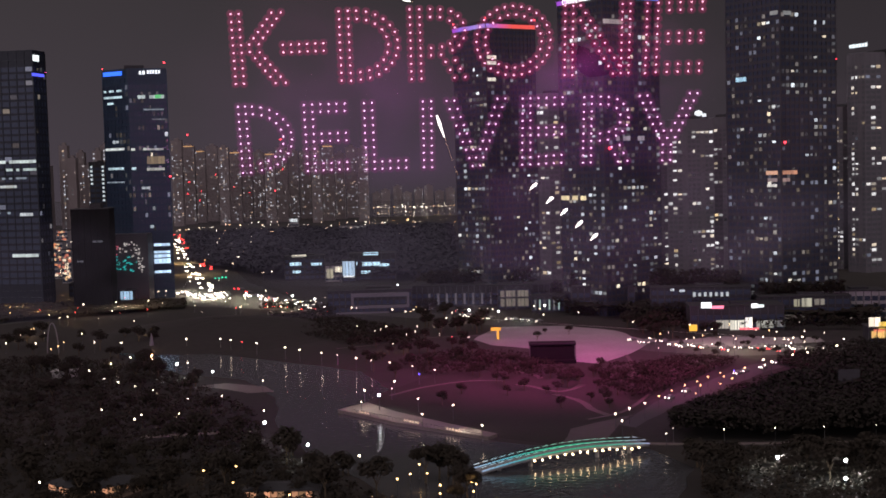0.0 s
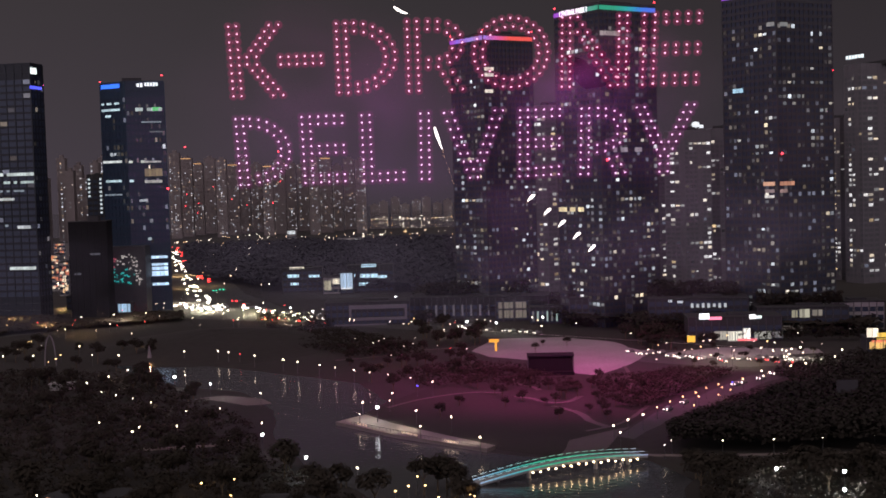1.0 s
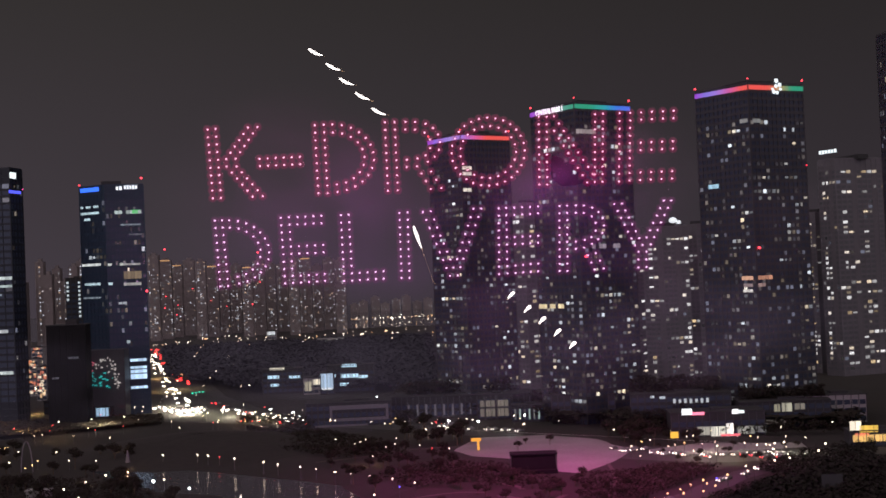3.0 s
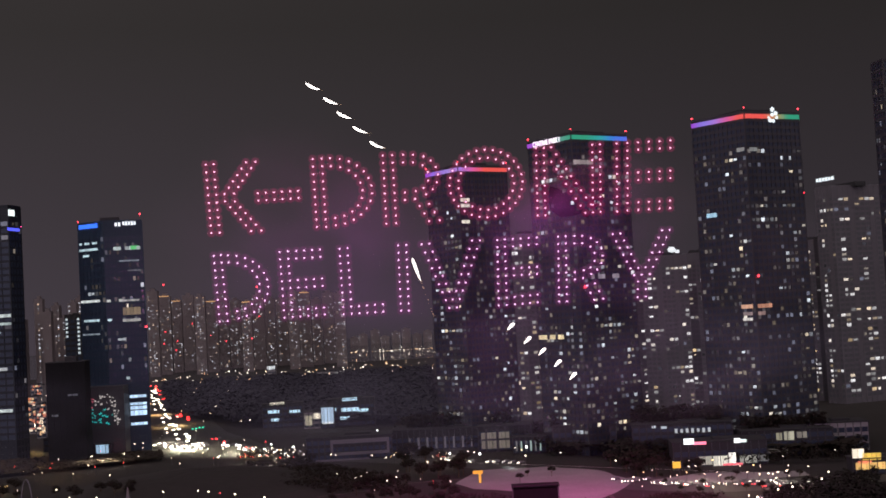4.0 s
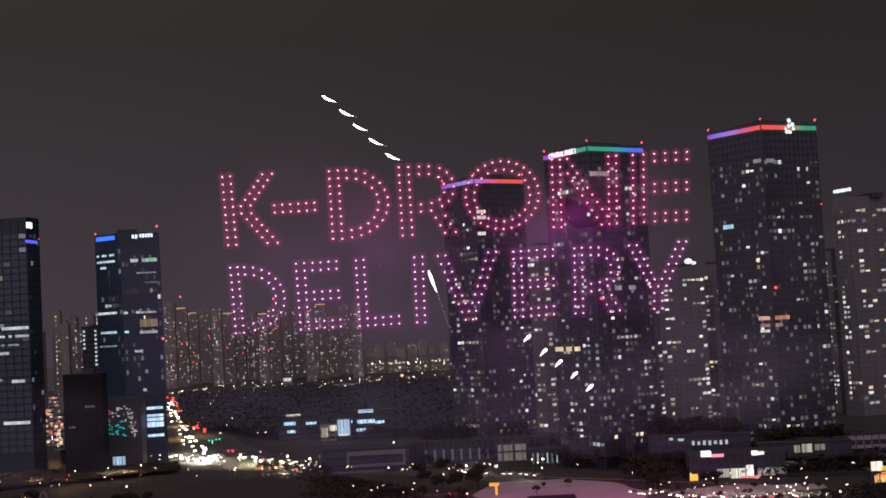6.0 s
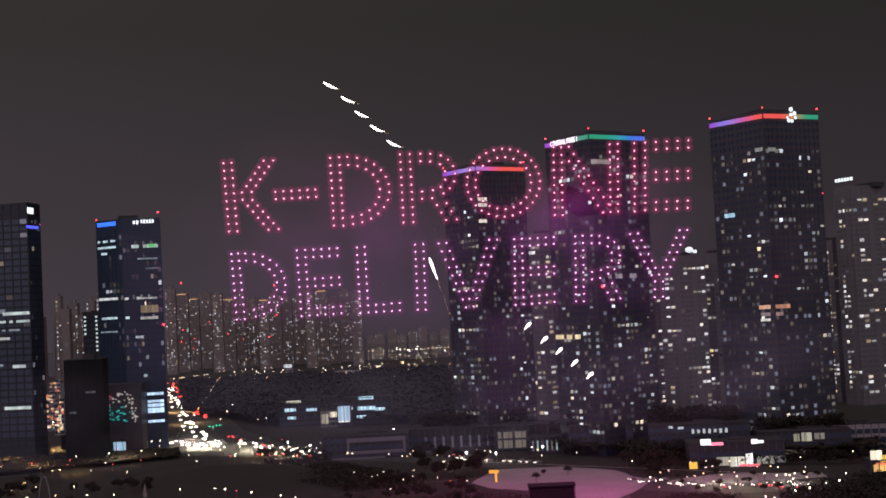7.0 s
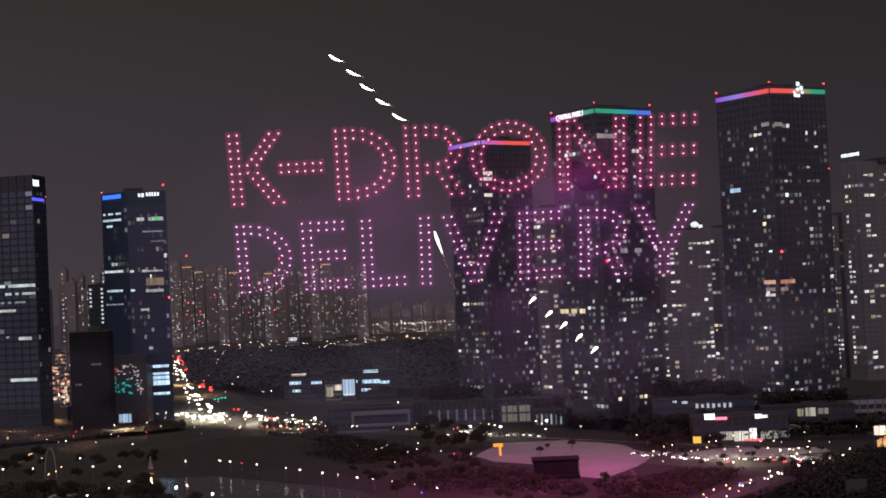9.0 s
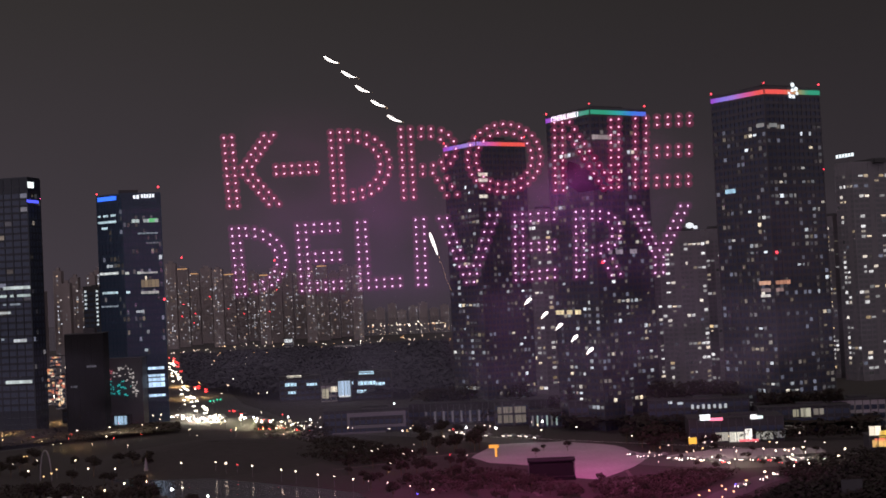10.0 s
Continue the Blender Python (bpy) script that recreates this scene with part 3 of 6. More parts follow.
# ---- office towers on the other side ----
TL = [(-227.5, 872), (-207.9, 860), (-183.8, 866)]
HL = 151.5
tl, fl, _ = tower("office_tower", "dark blue-lit office tower with two roof signs", *TL, HL, 33, 7, 10, 51, 0.015, M_BLUE_GLASS, M_BLUE_GLASS, low=10, dim_share=0.1, group="office towers")
sign(tl, fl[0], -226.3, -211.5, 149.7, 3.2, (0.02, 0.17, 1.15), 1, True)
sign(tl, fl[1], -201.1, -196.9, 149.7, 2.6, (0.85, 0.9, 1.0), 2)
sign(tl, fl[1], -196.1, -187.4, 150.2, 2.6, (0.85, 0.9, 1.0), 5)
beacon(tl, fl[0].spot(0, HL + 2))
beacon(tl, fl[1].spot(fl[1].length - 1, 156.2), 0.7)
beacon(tl, fl[1].spot(fl[1].length, 81.1, 1), 0.8)


def placed(u, v, d):
    """Plan x and height of the facade point on the sight line (u, v) at distance d."""
    return d * (0.9971 * (u - 784) + -0.0398 * (v - 441) + 7.331) / 2300, 80 + d * (-0.0479 * (u - 784) + -0.9973 * (v - 441) + 68.182) / 2300


COOL, DIMC = (0.62, 0.85, 0.95), (0.22, 0.28, 0.34)
for x0, x1, v, tall, col, gaps, face in ((172, 209, 383, 1.4, COOL, 0.25, 0), (172, 210, 394, 1.5, COOL, 0.0, 0), (173, 192, 405, 1.5, COOL, 0.35, 0), (174, 214, 485, 1.6, (0.8, 0.85, 0.85), 0.0, 0),
                                         (180, 213, 519, 1.5, COOL, 0.3, 0), (178, 214, 543, 1.0, DIMC, 0.0, 0), (204, 214, 597, 1.5, COOL, 0.4, 0)):
    d = 868
    strip(tl, fl[face], placed(x0, v, d)[0], placed(x1, v, d)[0], placed((x0 + x1) / 2, v, d)[1], tall, col, gaps, v)
for x0, x1, v, tall, col, gaps in ((234, 279, 391, 2.2, (0.5, 0.6, 0.6), 0.3), (244, 278, 413, 1.0, DIMC, 0.0), (258, 280, 430, 1.0, (0.1, 0.12, 0.15), 0.0), (217, 250, 484, 1.6, (0.8, 0.85, 0.8), 0.2), (250, 278, 483, 1.2, (0.4, 0.4, 0.4), 0.0),
                                   (250, 280, 502, 5.0, (0.22, 0.16, 0.09), 0.0), (222, 232, 518, 1.6, COOL, 0.2), (250, 280, 518, 1.8, (0.4, 0.4, 0.38), 0.2), (228, 262, 552, 1.5, (0.4, 0.45, 0.5), 0.4),
                                   (222, 240, 597, 1.4, (0.4, 0.45, 0.5), 0.2), (250, 262, 620, 1.8, (0.4, 0.5, 0.55), 0.4)):
    strip(tl, fl[1], placed(x0, v, 863)[0], placed(x1, v, 863)[0], placed((x0 + x1) / 2, v, 863)[1], tall, col, gaps, v)
strip(tl, fl[1], placed(264, 390, 865)[0], placed(278, 390, 865)[0], placed(271, 390, 865)[1], 2.4, (0.1, 0.7, 0.2), 0.2, 3, "green_sign")
# white board and media wall at the foot of the office tower
for v, tall in ((652, 1.8), (665, 1.6), (672, 2.2), (681, 3.2), (700, 1.7)):
    strip(tl, fl[1], -195.9, -185.5, 32.4 - (v - 661) * 863 / 2300, tall, (0.85, 1.2, 1.6), 0.0, v, "light_board")
rng = random.Random(8)
for i in range(70):
    u, v = rng.random(), rng.random()
    col = (0.0, 0.5, 0.48) if v > 0.45 + 0.35 * abs(u - 0.4) and u < 0.75 else ((0.6, 0.1, 0.16) if u < 0.2 else (0.55, 0.5, 0.48))
    x = -216.2 + u * 20
    z = 42.2 - v * 20 - u * 4
    piece("media_wall_lamp", STRIP, tl, Matrix.Translation((x - tl.location.x, 836 - tl.location.y, z)) @ Matrix.Diagonal((rng.uniform(0.5, 1.5), 0.2, rng.uniform(0.5, 1.2), 1)), col)
bm = bmesh.new()
block(bm, -206.3 - tl.location.x, 846 - tl.location.y, 0, 24, 14, 44.4)
part("media_wall", bm, M_FRAME, tl, "dark podium wall carrying coloured lamps")

fr, ff, _ = tower("office_tower", "dark office tower with lit floor strips", (-340.3, 850), (-262.3, 835), (-259.0, 850), 162.9, 36, 14, 4, 52, 0.012, M_DARK_GLASS, M_DARK_GLASS, dim_share=0.07, group="office towers")
for x0, x1, v, tall, col, gaps in ((-120, 57, 513, 2.0, (0.7, 0.8, 0.8), 0.1), (-120, 60, 527, 1.6, (0.5, 0.62, 0.62), 0.1), (-60, 45, 541, 1.2, DIMC, 0.5), (-100, 20, 557, 1.6, (0.55, 0.6, 0.6), 0.2), (27, 50, 603, 2.0, (0.7, 0.75, 0.8), 0.0), (12, 60, 676, 2.0, (0.75, 0.85, 0.85), 0.0), (-100, 8, 604, 1.4, DIMC, 0.3)):
    strip(fr, ff[0], placed(x0, v, 840)[0], placed(x1, v, 838)[0], placed((x0 + x1) / 2, v, 839)[1], tall, col, gaps, v)
sign(fr, ff[1], -262.5, -260.9, 158.8, 4.6, (0.9, 1.0, 1.0), 1, True)
sign(fr, ff[1], -262.9, -259.7, 148.2, 2.2, (0.08, 0.1, 1.0), 1, True)
beacon(fr, ff[1].spot(ff[1].length, 150.6), 0.5, (0.4, 0.03, 0.15))


# ---- far apartment estate ----
def far_block(x, y, wide, height, seed, chance, label, warm=False):
    rng = random.Random(seed)
    top = thing("far_apartment_block", x, y, 0, label, "apartment block", "far apartment blocks")
    bm = bmesh.new()
    block(bm, 0, 6, 0, wide, 12, height)
    block(bm, 0, 6, height, wide * 0.4, 6, 4)
    part("wall", bm, M_APT_FAR, top)
    bm = bmesh.new()
    cols = max(3, int(wide / 3.2))
    for i in range(cols):
        stair = rng.random() < 0.3
        for k in range(2, int(height / 2.9)):
            if rng.random() < (0.5 if stair else chance):
                block(bm, -wide / 2 + (i + 0.5) * wide / cols, -0.1, k * 2.9, rng.uniform(1.2, 2.2), 0.2, rng.uniform(1.0, 1.8))
    part("lit_window", bm, M_ROOM_FAR, top, kind="stuff")
    if warm:
        bm = bmesh.new()
        block(bm, 0, -0.3, height - 1.5, wide * 0.8, 0.3, 1.6)
        part("roof_light", bm, glow("roof_light_glow", (0.9, 0.5, 0.22), 0.55), top, "amber roof light band")
    return top


FAR = "pale far apartment block with lit stairwells"
for i in range(17):
    u = 302 + i * 20.5
    tall = 141 - 14 * min(1, i / 8) - 6 * ((i * 7) % 3) + (6 if i in (11, 13) else 0)
    d = 2140 + 70 * ((i * 5) % 4)
    far_block((u + 10 - 784) * d / 2300 - 3, d, 17 + 3 * (i % 2), tall, 100 + i, 0.13, FAR, i in (1, 2, 5, 8, 13))
for i in range(7):
    u = 72 + i * 15
    far_block((u + 8 - 784) * 1700 / 2300 - 2, 1700 + 40 * (i % 3), 11, 100 + 9 * ((i * 3) % 4), 140 + i, 0.07, FAR)
for i in range(9):
    u = 638 + i * 19
    far_block((u - 784) * 3600 / 2300, 3600 + 90 * (i % 2), 24, 40 - 9 * ((i * 5) % 3), 160 + i, 0.08, "hazy distant apartment block")
beacon(bpy.data.objects["far_apartment_block.001"], Vector((0, 0, 152)), 1.6)
beacon(bpy.data.objects["far_apartment_block.009"], Vector((0, 0, 140)), 1.6)


rng = random.Random(61)
for k in (1, 1, 2, 2, 3, 5, 6, 8, 9):
    ob = bpy.data.objects["far_apartment_block.%03d" % k]
    beacon(ob, Vector((rng.uniform(-8, 8), -0.8, rng.uniform(25, 110))), rng.uniform(0.7, 1.1))


# ---- trees ----
def leaf_cluster(bm, rng, centre, radius, n, size, squash=0.8):
    """Leaf sprays on the outside of a clump, each facing roughly outwards and up."""
    for _ in range(n):
        d = Vector((rng.gauss(0, 1), rng.gauss(0, 1), rng.gauss(0, 1))).normalized()
        p = centre + Vector((d.x, d.y, d.z * squash)) * radius * rng.uniform(0.55, 1.05)
        face = (d * 0.7 + Vector((rng.uniform(-0.5, 0.5), rng.uniform(-0.5, 0.5), 1.0))).normalized()
        a = face.orthogonal().normalized()
        b, t = face.cross(a), rng.uniform(0, math.tau)
        a, b = a * math.cos(t) + b * math.sin(t), b * math.cos(t) - a * math.sin(t)
        a, b = a * size * rng.uniform(0.7, 1.4), b * size * rng.uniform(0.6, 1.1)
        bm.faces.new([bm.verts.new(p + o) for o in (-a, b * 0.8, a, -b * 0.9)])


def make_tree(seed, height, wide):
    rng = random.Random(seed)
    top = thing("tree", 0, -500, 0, "dark leafy park tree at night", "tree", "park trees")
    bm = bmesh.new()
    tube(bm, (0, 0, 0), (0.1, 0, height * 0.45), 0.24, 0.14)
    heads = []
    for i in range(6):
        a = i * 1.05 + rng.random()
        e = Vector((math.cos(a) * wide * 0.3, math.sin(a) * wide * 0.3, height * rng.uniform(0.55, 0.85)))
        tube(bm, (0.1, 0, height * rng.uniform(0.3, 0.44)), e, 0.1, 0.03, 5)
        heads.append(e)
    heads.append(Vector((0, 0, height * 0.85)))
    part("trunk", bm, M_BARK, top)
    bm = bmesh.new()
    for e in heads:
        leaf_cluster(bm, rng, e, wide * rng.uniform(0.22, 0.34), 70, 0.5)
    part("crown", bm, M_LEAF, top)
    return top


TREES = [make_tree(1, 8.0, 6.5), make_tree(2, 6.5, 6.0), make_tree(3, 10.0, 7.0)]
tree_spots = []


def inside(x, y, pts):
    hit = False
    for i in range(len(pts)):
        (x1, y1), (x2, y2) = pts[i], pts[i - 1]
        if (y1 > y) != (y2 > y) and x < (x2 - x1) * (y - y1) / (y2 - y1) + x1:
            hit = not hit
    return hit


def grove(pts, n, seed, keep_off=(), size=1.0):
    rng = random.Random(seed)
    xs, ys = [p[0] for p in pts], [p[1] for p in pts]
    done = 0
    for _ in range(n * 12):
        x, y = rng.uniform(min(xs), max(xs)), rng.uniform(min(ys), max(ys))
        if inside(x, y, pts) and not any(inside(x, y, k) for k in keep_off):
            s = rng.uniform(0.75, 1.25) * size
            copy_thing(TREES[rng.randrange(3)], pose(x, y, 0, 0, 0, rng.uniform(0, 360)) @ Matrix.Diagonal((s, s, s, 1)))
            done += 1
            if done == n:
                break


grove([(-243.4, 664.2), (-140.0, 643.2), (-116.0, 530.4), (-64.7, 446.1), (-53.9, 380.1), (-142.0, 382.9)], 60, 11, (lake_pts,), 0.85)
grove([(-144.4, 399.5), (-57.9, 397.1), (-24.38, 337.8), (-0.83, 280.1), (-105.8, 289.7)], 70, 12, (lake_pts,), 0.9)
grove([(-65.2, 628.0), (8.73, 612.9), (14.50, 538.8), (-23.40, 487.3), (-49.2, 567.1)], 30, 13, (lake_pts,), 0.7)
grove([(-9.15, 543.0), (30.8, 535.9), (45.4, 492.1), (60.3, 507.9), (83.1, 511.3), (75.5, 453.4), (55.1, 434.2), (20.54, 467.8)], 46, 14, (), 0.6)
grove([(-17.61, 714.9), (19.21, 692.7), (23.94, 658.8), (11.49, 616.5), (-15.99, 639.6)], 16, 15)
grove([(84.8, 640.8), (126.0, 609.7), (121.8, 590.0), (86.2, 593.2)], 14, 16)
grove([(-8.54, 495.5), (39.7, 453.0), (59.2, 450.1), (46.1, 405.7), (10.30, 401.4), (-16.21, 461.5)], 7, 20, (), 0.5)
grove([(99.4, 594.5), (123.0, 595.7), (164.6, 577.4), (149.4, 524.1), (93.9, 534.2)], 14, 25, (), 0.4)
grove([(-9.67, 345.9), (3.84, 334.7), (5.96, 303.3), (-5.90, 289.7)], 8, 17)
grove([(54.8, 359.3), (125.4, 358.1), (102.8, 293.7), (58.4, 298.1)], 16, 18, (lake_pts,))
grove([(22.86, 631.4), (72.4, 629.8), (64.6, 563.5), (51.6, 557.1)], 4, 19, (), 0.5)
for t in TREES:
    for o in (*t.children_recursive, t):
        bpy.data.objects.remove(o)


def wood(name, pts, n, z_of, size, seed, label, mat=None, low=0.55, leaves=9):
    """A far or deep wood: uncounted leaf clumps over an area."""
    rng = random.Random(seed)
    bm = bmesh.new()
    xs, ys = [p[0] for p in pts], [p[1] for p in pts]
    done = 0
    while done < n:
        x, y = rng.uniform(min(xs), max(xs)), rng.uniform(min(ys), max(ys))
        if inside(x, y, pts):
            h = z_of(x, y)
            leaf_cluster(bm, rng, Vector((x, y, h * rng.uniform(low, 1.0))), size * 1.5, leaves, size * 0.62, 0.7)
            done += 1
    # the closed canopy under the outer sprays
    step = max(size * 2.2, (max(xs) - min(xs)) / 150)
    grid = {}
    for i in range(0 if size < 0.9 else int((max(xs) - min(xs)) / step) + 2):
        for j in range(int((max(ys) - min(ys)) / step) + 2):
            x, y = min(xs) + i * step, min(ys) + j * step
            if inside(x, y, pts):
                grid[i, j] = bm.verts.new((x + rng.uniform(-0.4, 0.4) * step, y + rng.uniform(-0.4, 0.4) * step, z_of(x, y) * rng.uniform(0.72, 0.88)))
    for i, j in list(grid):
        quad = [grid.get(k) for k in ((i, j), (i + 1, j), (i + 1, j + 1), (i, j + 1))]
        if all(quad):
            bm.faces.new(quad)
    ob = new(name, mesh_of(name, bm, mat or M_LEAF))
    return tagged(ob, label, "wood", kind="stuff")


wood("far_wood", [(-236.1, 1180.0), (-351.0, 1742.3), (6.01, 1784.3), (8.70, 974.4), (-38.8, 939.6), (-141.1, 996.4)], 8000, lambda x, y: 9 + 4 * noise.noise((x * 0.035, y * 0.02, 0)), 2.6, 21, "dark far belt of woodland", M_LEAF_HAZED, leaves=7)


def hill_z(x, y):
    return max(0.0, 0.1 * (x - 75)) * max(0, min(1, (y - 360) / 60)) + 8 + 2.5 * noise.noise((x * 0.05, y * 0.05, 3))


HILL = [(65.2, 383.0), (86.4, 403.0), (111.6, 424.9), (133.9, 436.6), (174.9, 443.9), (141.8, 359.8), (112.1, 365.8), (62.9, 369.6)]
wood("hillside_wood", HILL, 8500, hill_z, 1.0, 22, "dense dark wood on a low hill", M_LEAF_DIM)
wood("roadside_shrubs", [(68.9, 409.1), (99.8, 455.5), (136.8, 487.8), (171.3, 488.9), (152.7, 436.0), (111.1, 422.9), (86.0, 401.2), (65.2, 383.0)], 1500, lambda x, y: 2.6 + noise.noise((x * 0.1, y * 0.1, 2)), 0.7, 27, "low dark shrubs beside the park road", M_LEAF_DIM)
wood("garden_shrubs", [(-23.21, 537.5), (0.47, 566.7), (32.8, 548.6), (47.1, 510.1), (34.2, 485.9), (17.89, 505.0), (-8.61, 501.0)], 900, lambda x, y: 2.4 + 1.2 * noise.noise((x * 0.1, y * 0.1, 7)), 0.6, 28, "dark garden shrubs below the plaza")
wood("bank_shrubs", [(58.1, 508.2), (84.3, 518.6), (78.4, 458.8), (60.3, 444.3), (52.8, 462.8)], 500, lambda x, y: 3.0 + noise.noise((x * 0.1, y * 0.1, 8)), 0.6, 29, "dark shrubs on the lawn bank")
wood("lawn_edge_shrubs", [(60, 440), (80, 515), (96, 530), (114, 514), (93, 483), (66, 442)], 900, lambda x, y: 2.8 + 1.4 * noise.noise((x * 0.1, y * 0.1, 11)), 0.65, 44, "dark shrubs between the lawn and the park road")
wood("road_bank_trees", [(128.2, 509.5), (151.8, 537.7), (170.2, 551.7), (194.2, 565.5), (172.9, 503.7), (150.0, 500.6), (128.5, 485.7)], 700, lambda x, y: 4.0 + 1.5 * noise.noise((x * 0.1, y * 0.1, 12)), 0.8, 45, "dark trees on the bank above the hill wood", M_LEAF_DIM, low=0.3)
wood("roadside_hedge", [(-295.5, 828.9), (-169.2, 831.7), (-159.9, 785.2), (-260.5, 729.3)], 420, lambda x, y: 3.2, 1.1, 23, "dark roadside trees")
wood("crossing_trees", [(-112, 760), (-66, 722), (-62, 732), (-104, 775)], 260, lambda x, y: 6.5 + 2 * noise.noise((x * 0.1, y * 0.1, 1)), 0.85, 43, "lamplit street trees at the crossing", low=0.35)
wood("podium_trees", [(-22.33, 934.5), (73.4, 821.6), (232.3, 696.9), (204.8, 614.6), (90.8, 663.5), (-19.65, 810.2)], 900, lambda x, y: 8 + 2 * noise.noise((x * 0.06, y * 0.06, 1)), 1.8, 24, "dark street trees below the towers")
wood("park_thicket", [(-212.8, 579.4), (-124.4, 547.3), (-100.2, 486.5), (-66.4, 430.7), (-54.5, 372.4), (-14.08, 302.7), (-116.7, 312.8)], 3600, lambda x, y: 3.2 + 2.2 * noise.noise((x * 0.07, y * 0.07, 5)), 0.75, 26, "dark thicket of park shrubs")
wood("meadow_shrubs", [(-106.6, 747.5), (-61.8, 719.7), (-17.29, 635.4), (-9.79, 592.6), (-46.6, 599.8), (-84.4, 649.4)], 1300, lambda x, y: 2.6 + 1.6 * noise.noise((x * 0.06, y * 0.06, 9)), 0.8, 33, "dark shrubs between the avenue and the lake")
wood("bank_thicket", [(66, 352), (142, 357), (140, 300), (120, 262), (62, 262), (58, 300), (66, 336)], 2600, lambda x, y: 3.4 + 1.8 * noise.noise((x * 0.07, y * 0.07, 4)), 0.75, 34, "dark thicket on the lake bank")
wood("roof_garden", [(-14, 775), (48, 767), (52, 782), (-10, 790)], 700, lambda x, y: 20 + 3 * noise.noise((x * 0.08, y * 0.08, 6)), 1.1, 35, "dark trees on the podium roof", low=0.62)
wood("roof_garden", [(66, 712), (98, 704), (100, 716), (70, 722)], 420, lambda x, y: 22 + 3 * noise.noise((x * 0.08, y * 0.08, 6)), 1.0, 36, "dark trees on the podium roof", low=0.68)
wood("roof_garden", [(104, 675), (150, 667), (152, 680), (108, 688)], 560, lambda x, y: 24 + 3 * noise.noise((x * 0.08, y * 0.08, 6)), 1.0, 37, "dark trees on the podium roof", low=0.7)
wood("roof_garden", [(156, 652), (198, 647), (198, 656), (158, 660)], 420, lambda x, y: 19 + 2.5 * noise.noise((x * 0.08, y * 0.08, 6)), 1.0, 38, "dark trees on the podium roof", low=0.68)
wood("podium_front_trees", [(98, 655), (150, 646), (150, 652), (100, 660)], 380, lambda x, y: 10.5 + 3 * noise.noise((x * 0.1, y * 0.1, 6)), 0.9, 40, "dark street trees before the retail podium", low=0.25)
wood("podium_front_trees", [(62, 698), (102, 688), (104, 692), (64, 703)], 240, lambda x, y: 6.5 + 4 * noise.noise((x * 0.1, y * 0.1, 6)), 0.9, 41, "dark street trees before the podium", low=0.25)
wood("podium_front_trees", [(152, 632), (205, 626), (205, 631), (154, 637)], 220, lambda x, y: 6.5 + 3 * noise.noise((x * 0.1, y * 0.1, 6)), 0.9, 42, "dark street trees before the retail block", low=0.25)
wood("forecourt_trees", [(86, 640), (150, 612), (205, 604), (205, 612), (150, 618), (90, 650)], 420, lambda x, y: 6.5 + 2.5 * noise.noise((x * 0.1, y * 0.1, 6)), 0.8, 39, "dark street trees before the shops", low=0.3)
# grassy mound
bm = bmesh.new()
mc = Vector((-117.7, 661.0, 0))
for i in range(13):
    r = i / 12
    for j in range(48):
        a = j * math.tau / 48
        bm.verts.new((mc.x + math.cos(a) * r * 66, mc.y + math.sin(a) * r * 78, 7.5 * (1 - r * r) ** 1.5 + 0.05 + 0.25 * noise.noise((r * 9, a * 3, 0)) * (1 - r)))
bm.verts.ensure_lookup_table()
for i in range(12):
    for j in range(48):
        k = (j + 1) % 48
        bm.faces.new([bm.verts[v] for v in (i * 48 + j, (i + 1) * 48 + j, (i + 1) * 48 + k, i * 48 + k)])
bmesh.ops.remove_doubles(bm, verts=bm.verts[:], dist=0.05)
tagged(new("grassy_mound", mesh_of("grassy_mound", bm, M_GRASS)), "low unlit grassy mound beside the road", "mound", kind="structure")


# ---- low buildings ----
def low_building(label, x, y, wide, deep, tall, mat, turn=0.0, strips=(), roof=1.0, glass=M_GLASS, trim=M_FRAME):
    """strips: (offset along the front, height, width, tall, colour) of lit windows."""
    top = thing("low_building", x, y, 0, label, "building", "low buildings")
    top.rotation_euler = (0, 0, turn)
    bm = bmesh.new()
    block(bm, 0, deep / 2, 0, wide, deep, tall)
    part("wall", bm, mat, top)
    bm = bmesh.new()
    block(bm, 0, deep / 2, tall, wide + 0.8, deep + 0.8, 0.5)
    block(bm, wide * 0.1, deep / 2, tall + 0.5, wide * 0.3, deep * 0.4, roof)
    part("roof", bm, M_CONC_D, top)
    bm = bmesh.new()
    cols = max(2, int(wide / 3.4))
    for k in range(max(1, int(tall / 4.2))):
        for i in range(cols):
            block(bm, -wide / 2 + (i + 0.5) * wide / cols, -0.02, 1.0 + k * 4.1, wide / cols - 0.9, 0.06, 2.4)
    part("unlit_window", bm, glass, top, kind="stuff")
    bm = bmesh.new()
    for i in range(cols + 1):
        block(bm, -wide / 2 + i * wide / cols, -0.08, 0, 0.35, 0.3, tall)
    part("pilaster", bm, trim, top, kind="stuff")
    for sx, z, w, h, col in strips:
        n = max(1, round(w / 2.2))
        for i in range(n):
            piece("lit_window", STRIP, top, Matrix.Translation((sx - w / 2 + (i + 0.5) * w / n, -0.1, z)) @ Matrix.Diagonal((w / n * 0.93, 0.15, h, 1)), tuple(c * (0.8 + 0.4 * ((i * 37) % 10) / 10) for c in col))
    return top


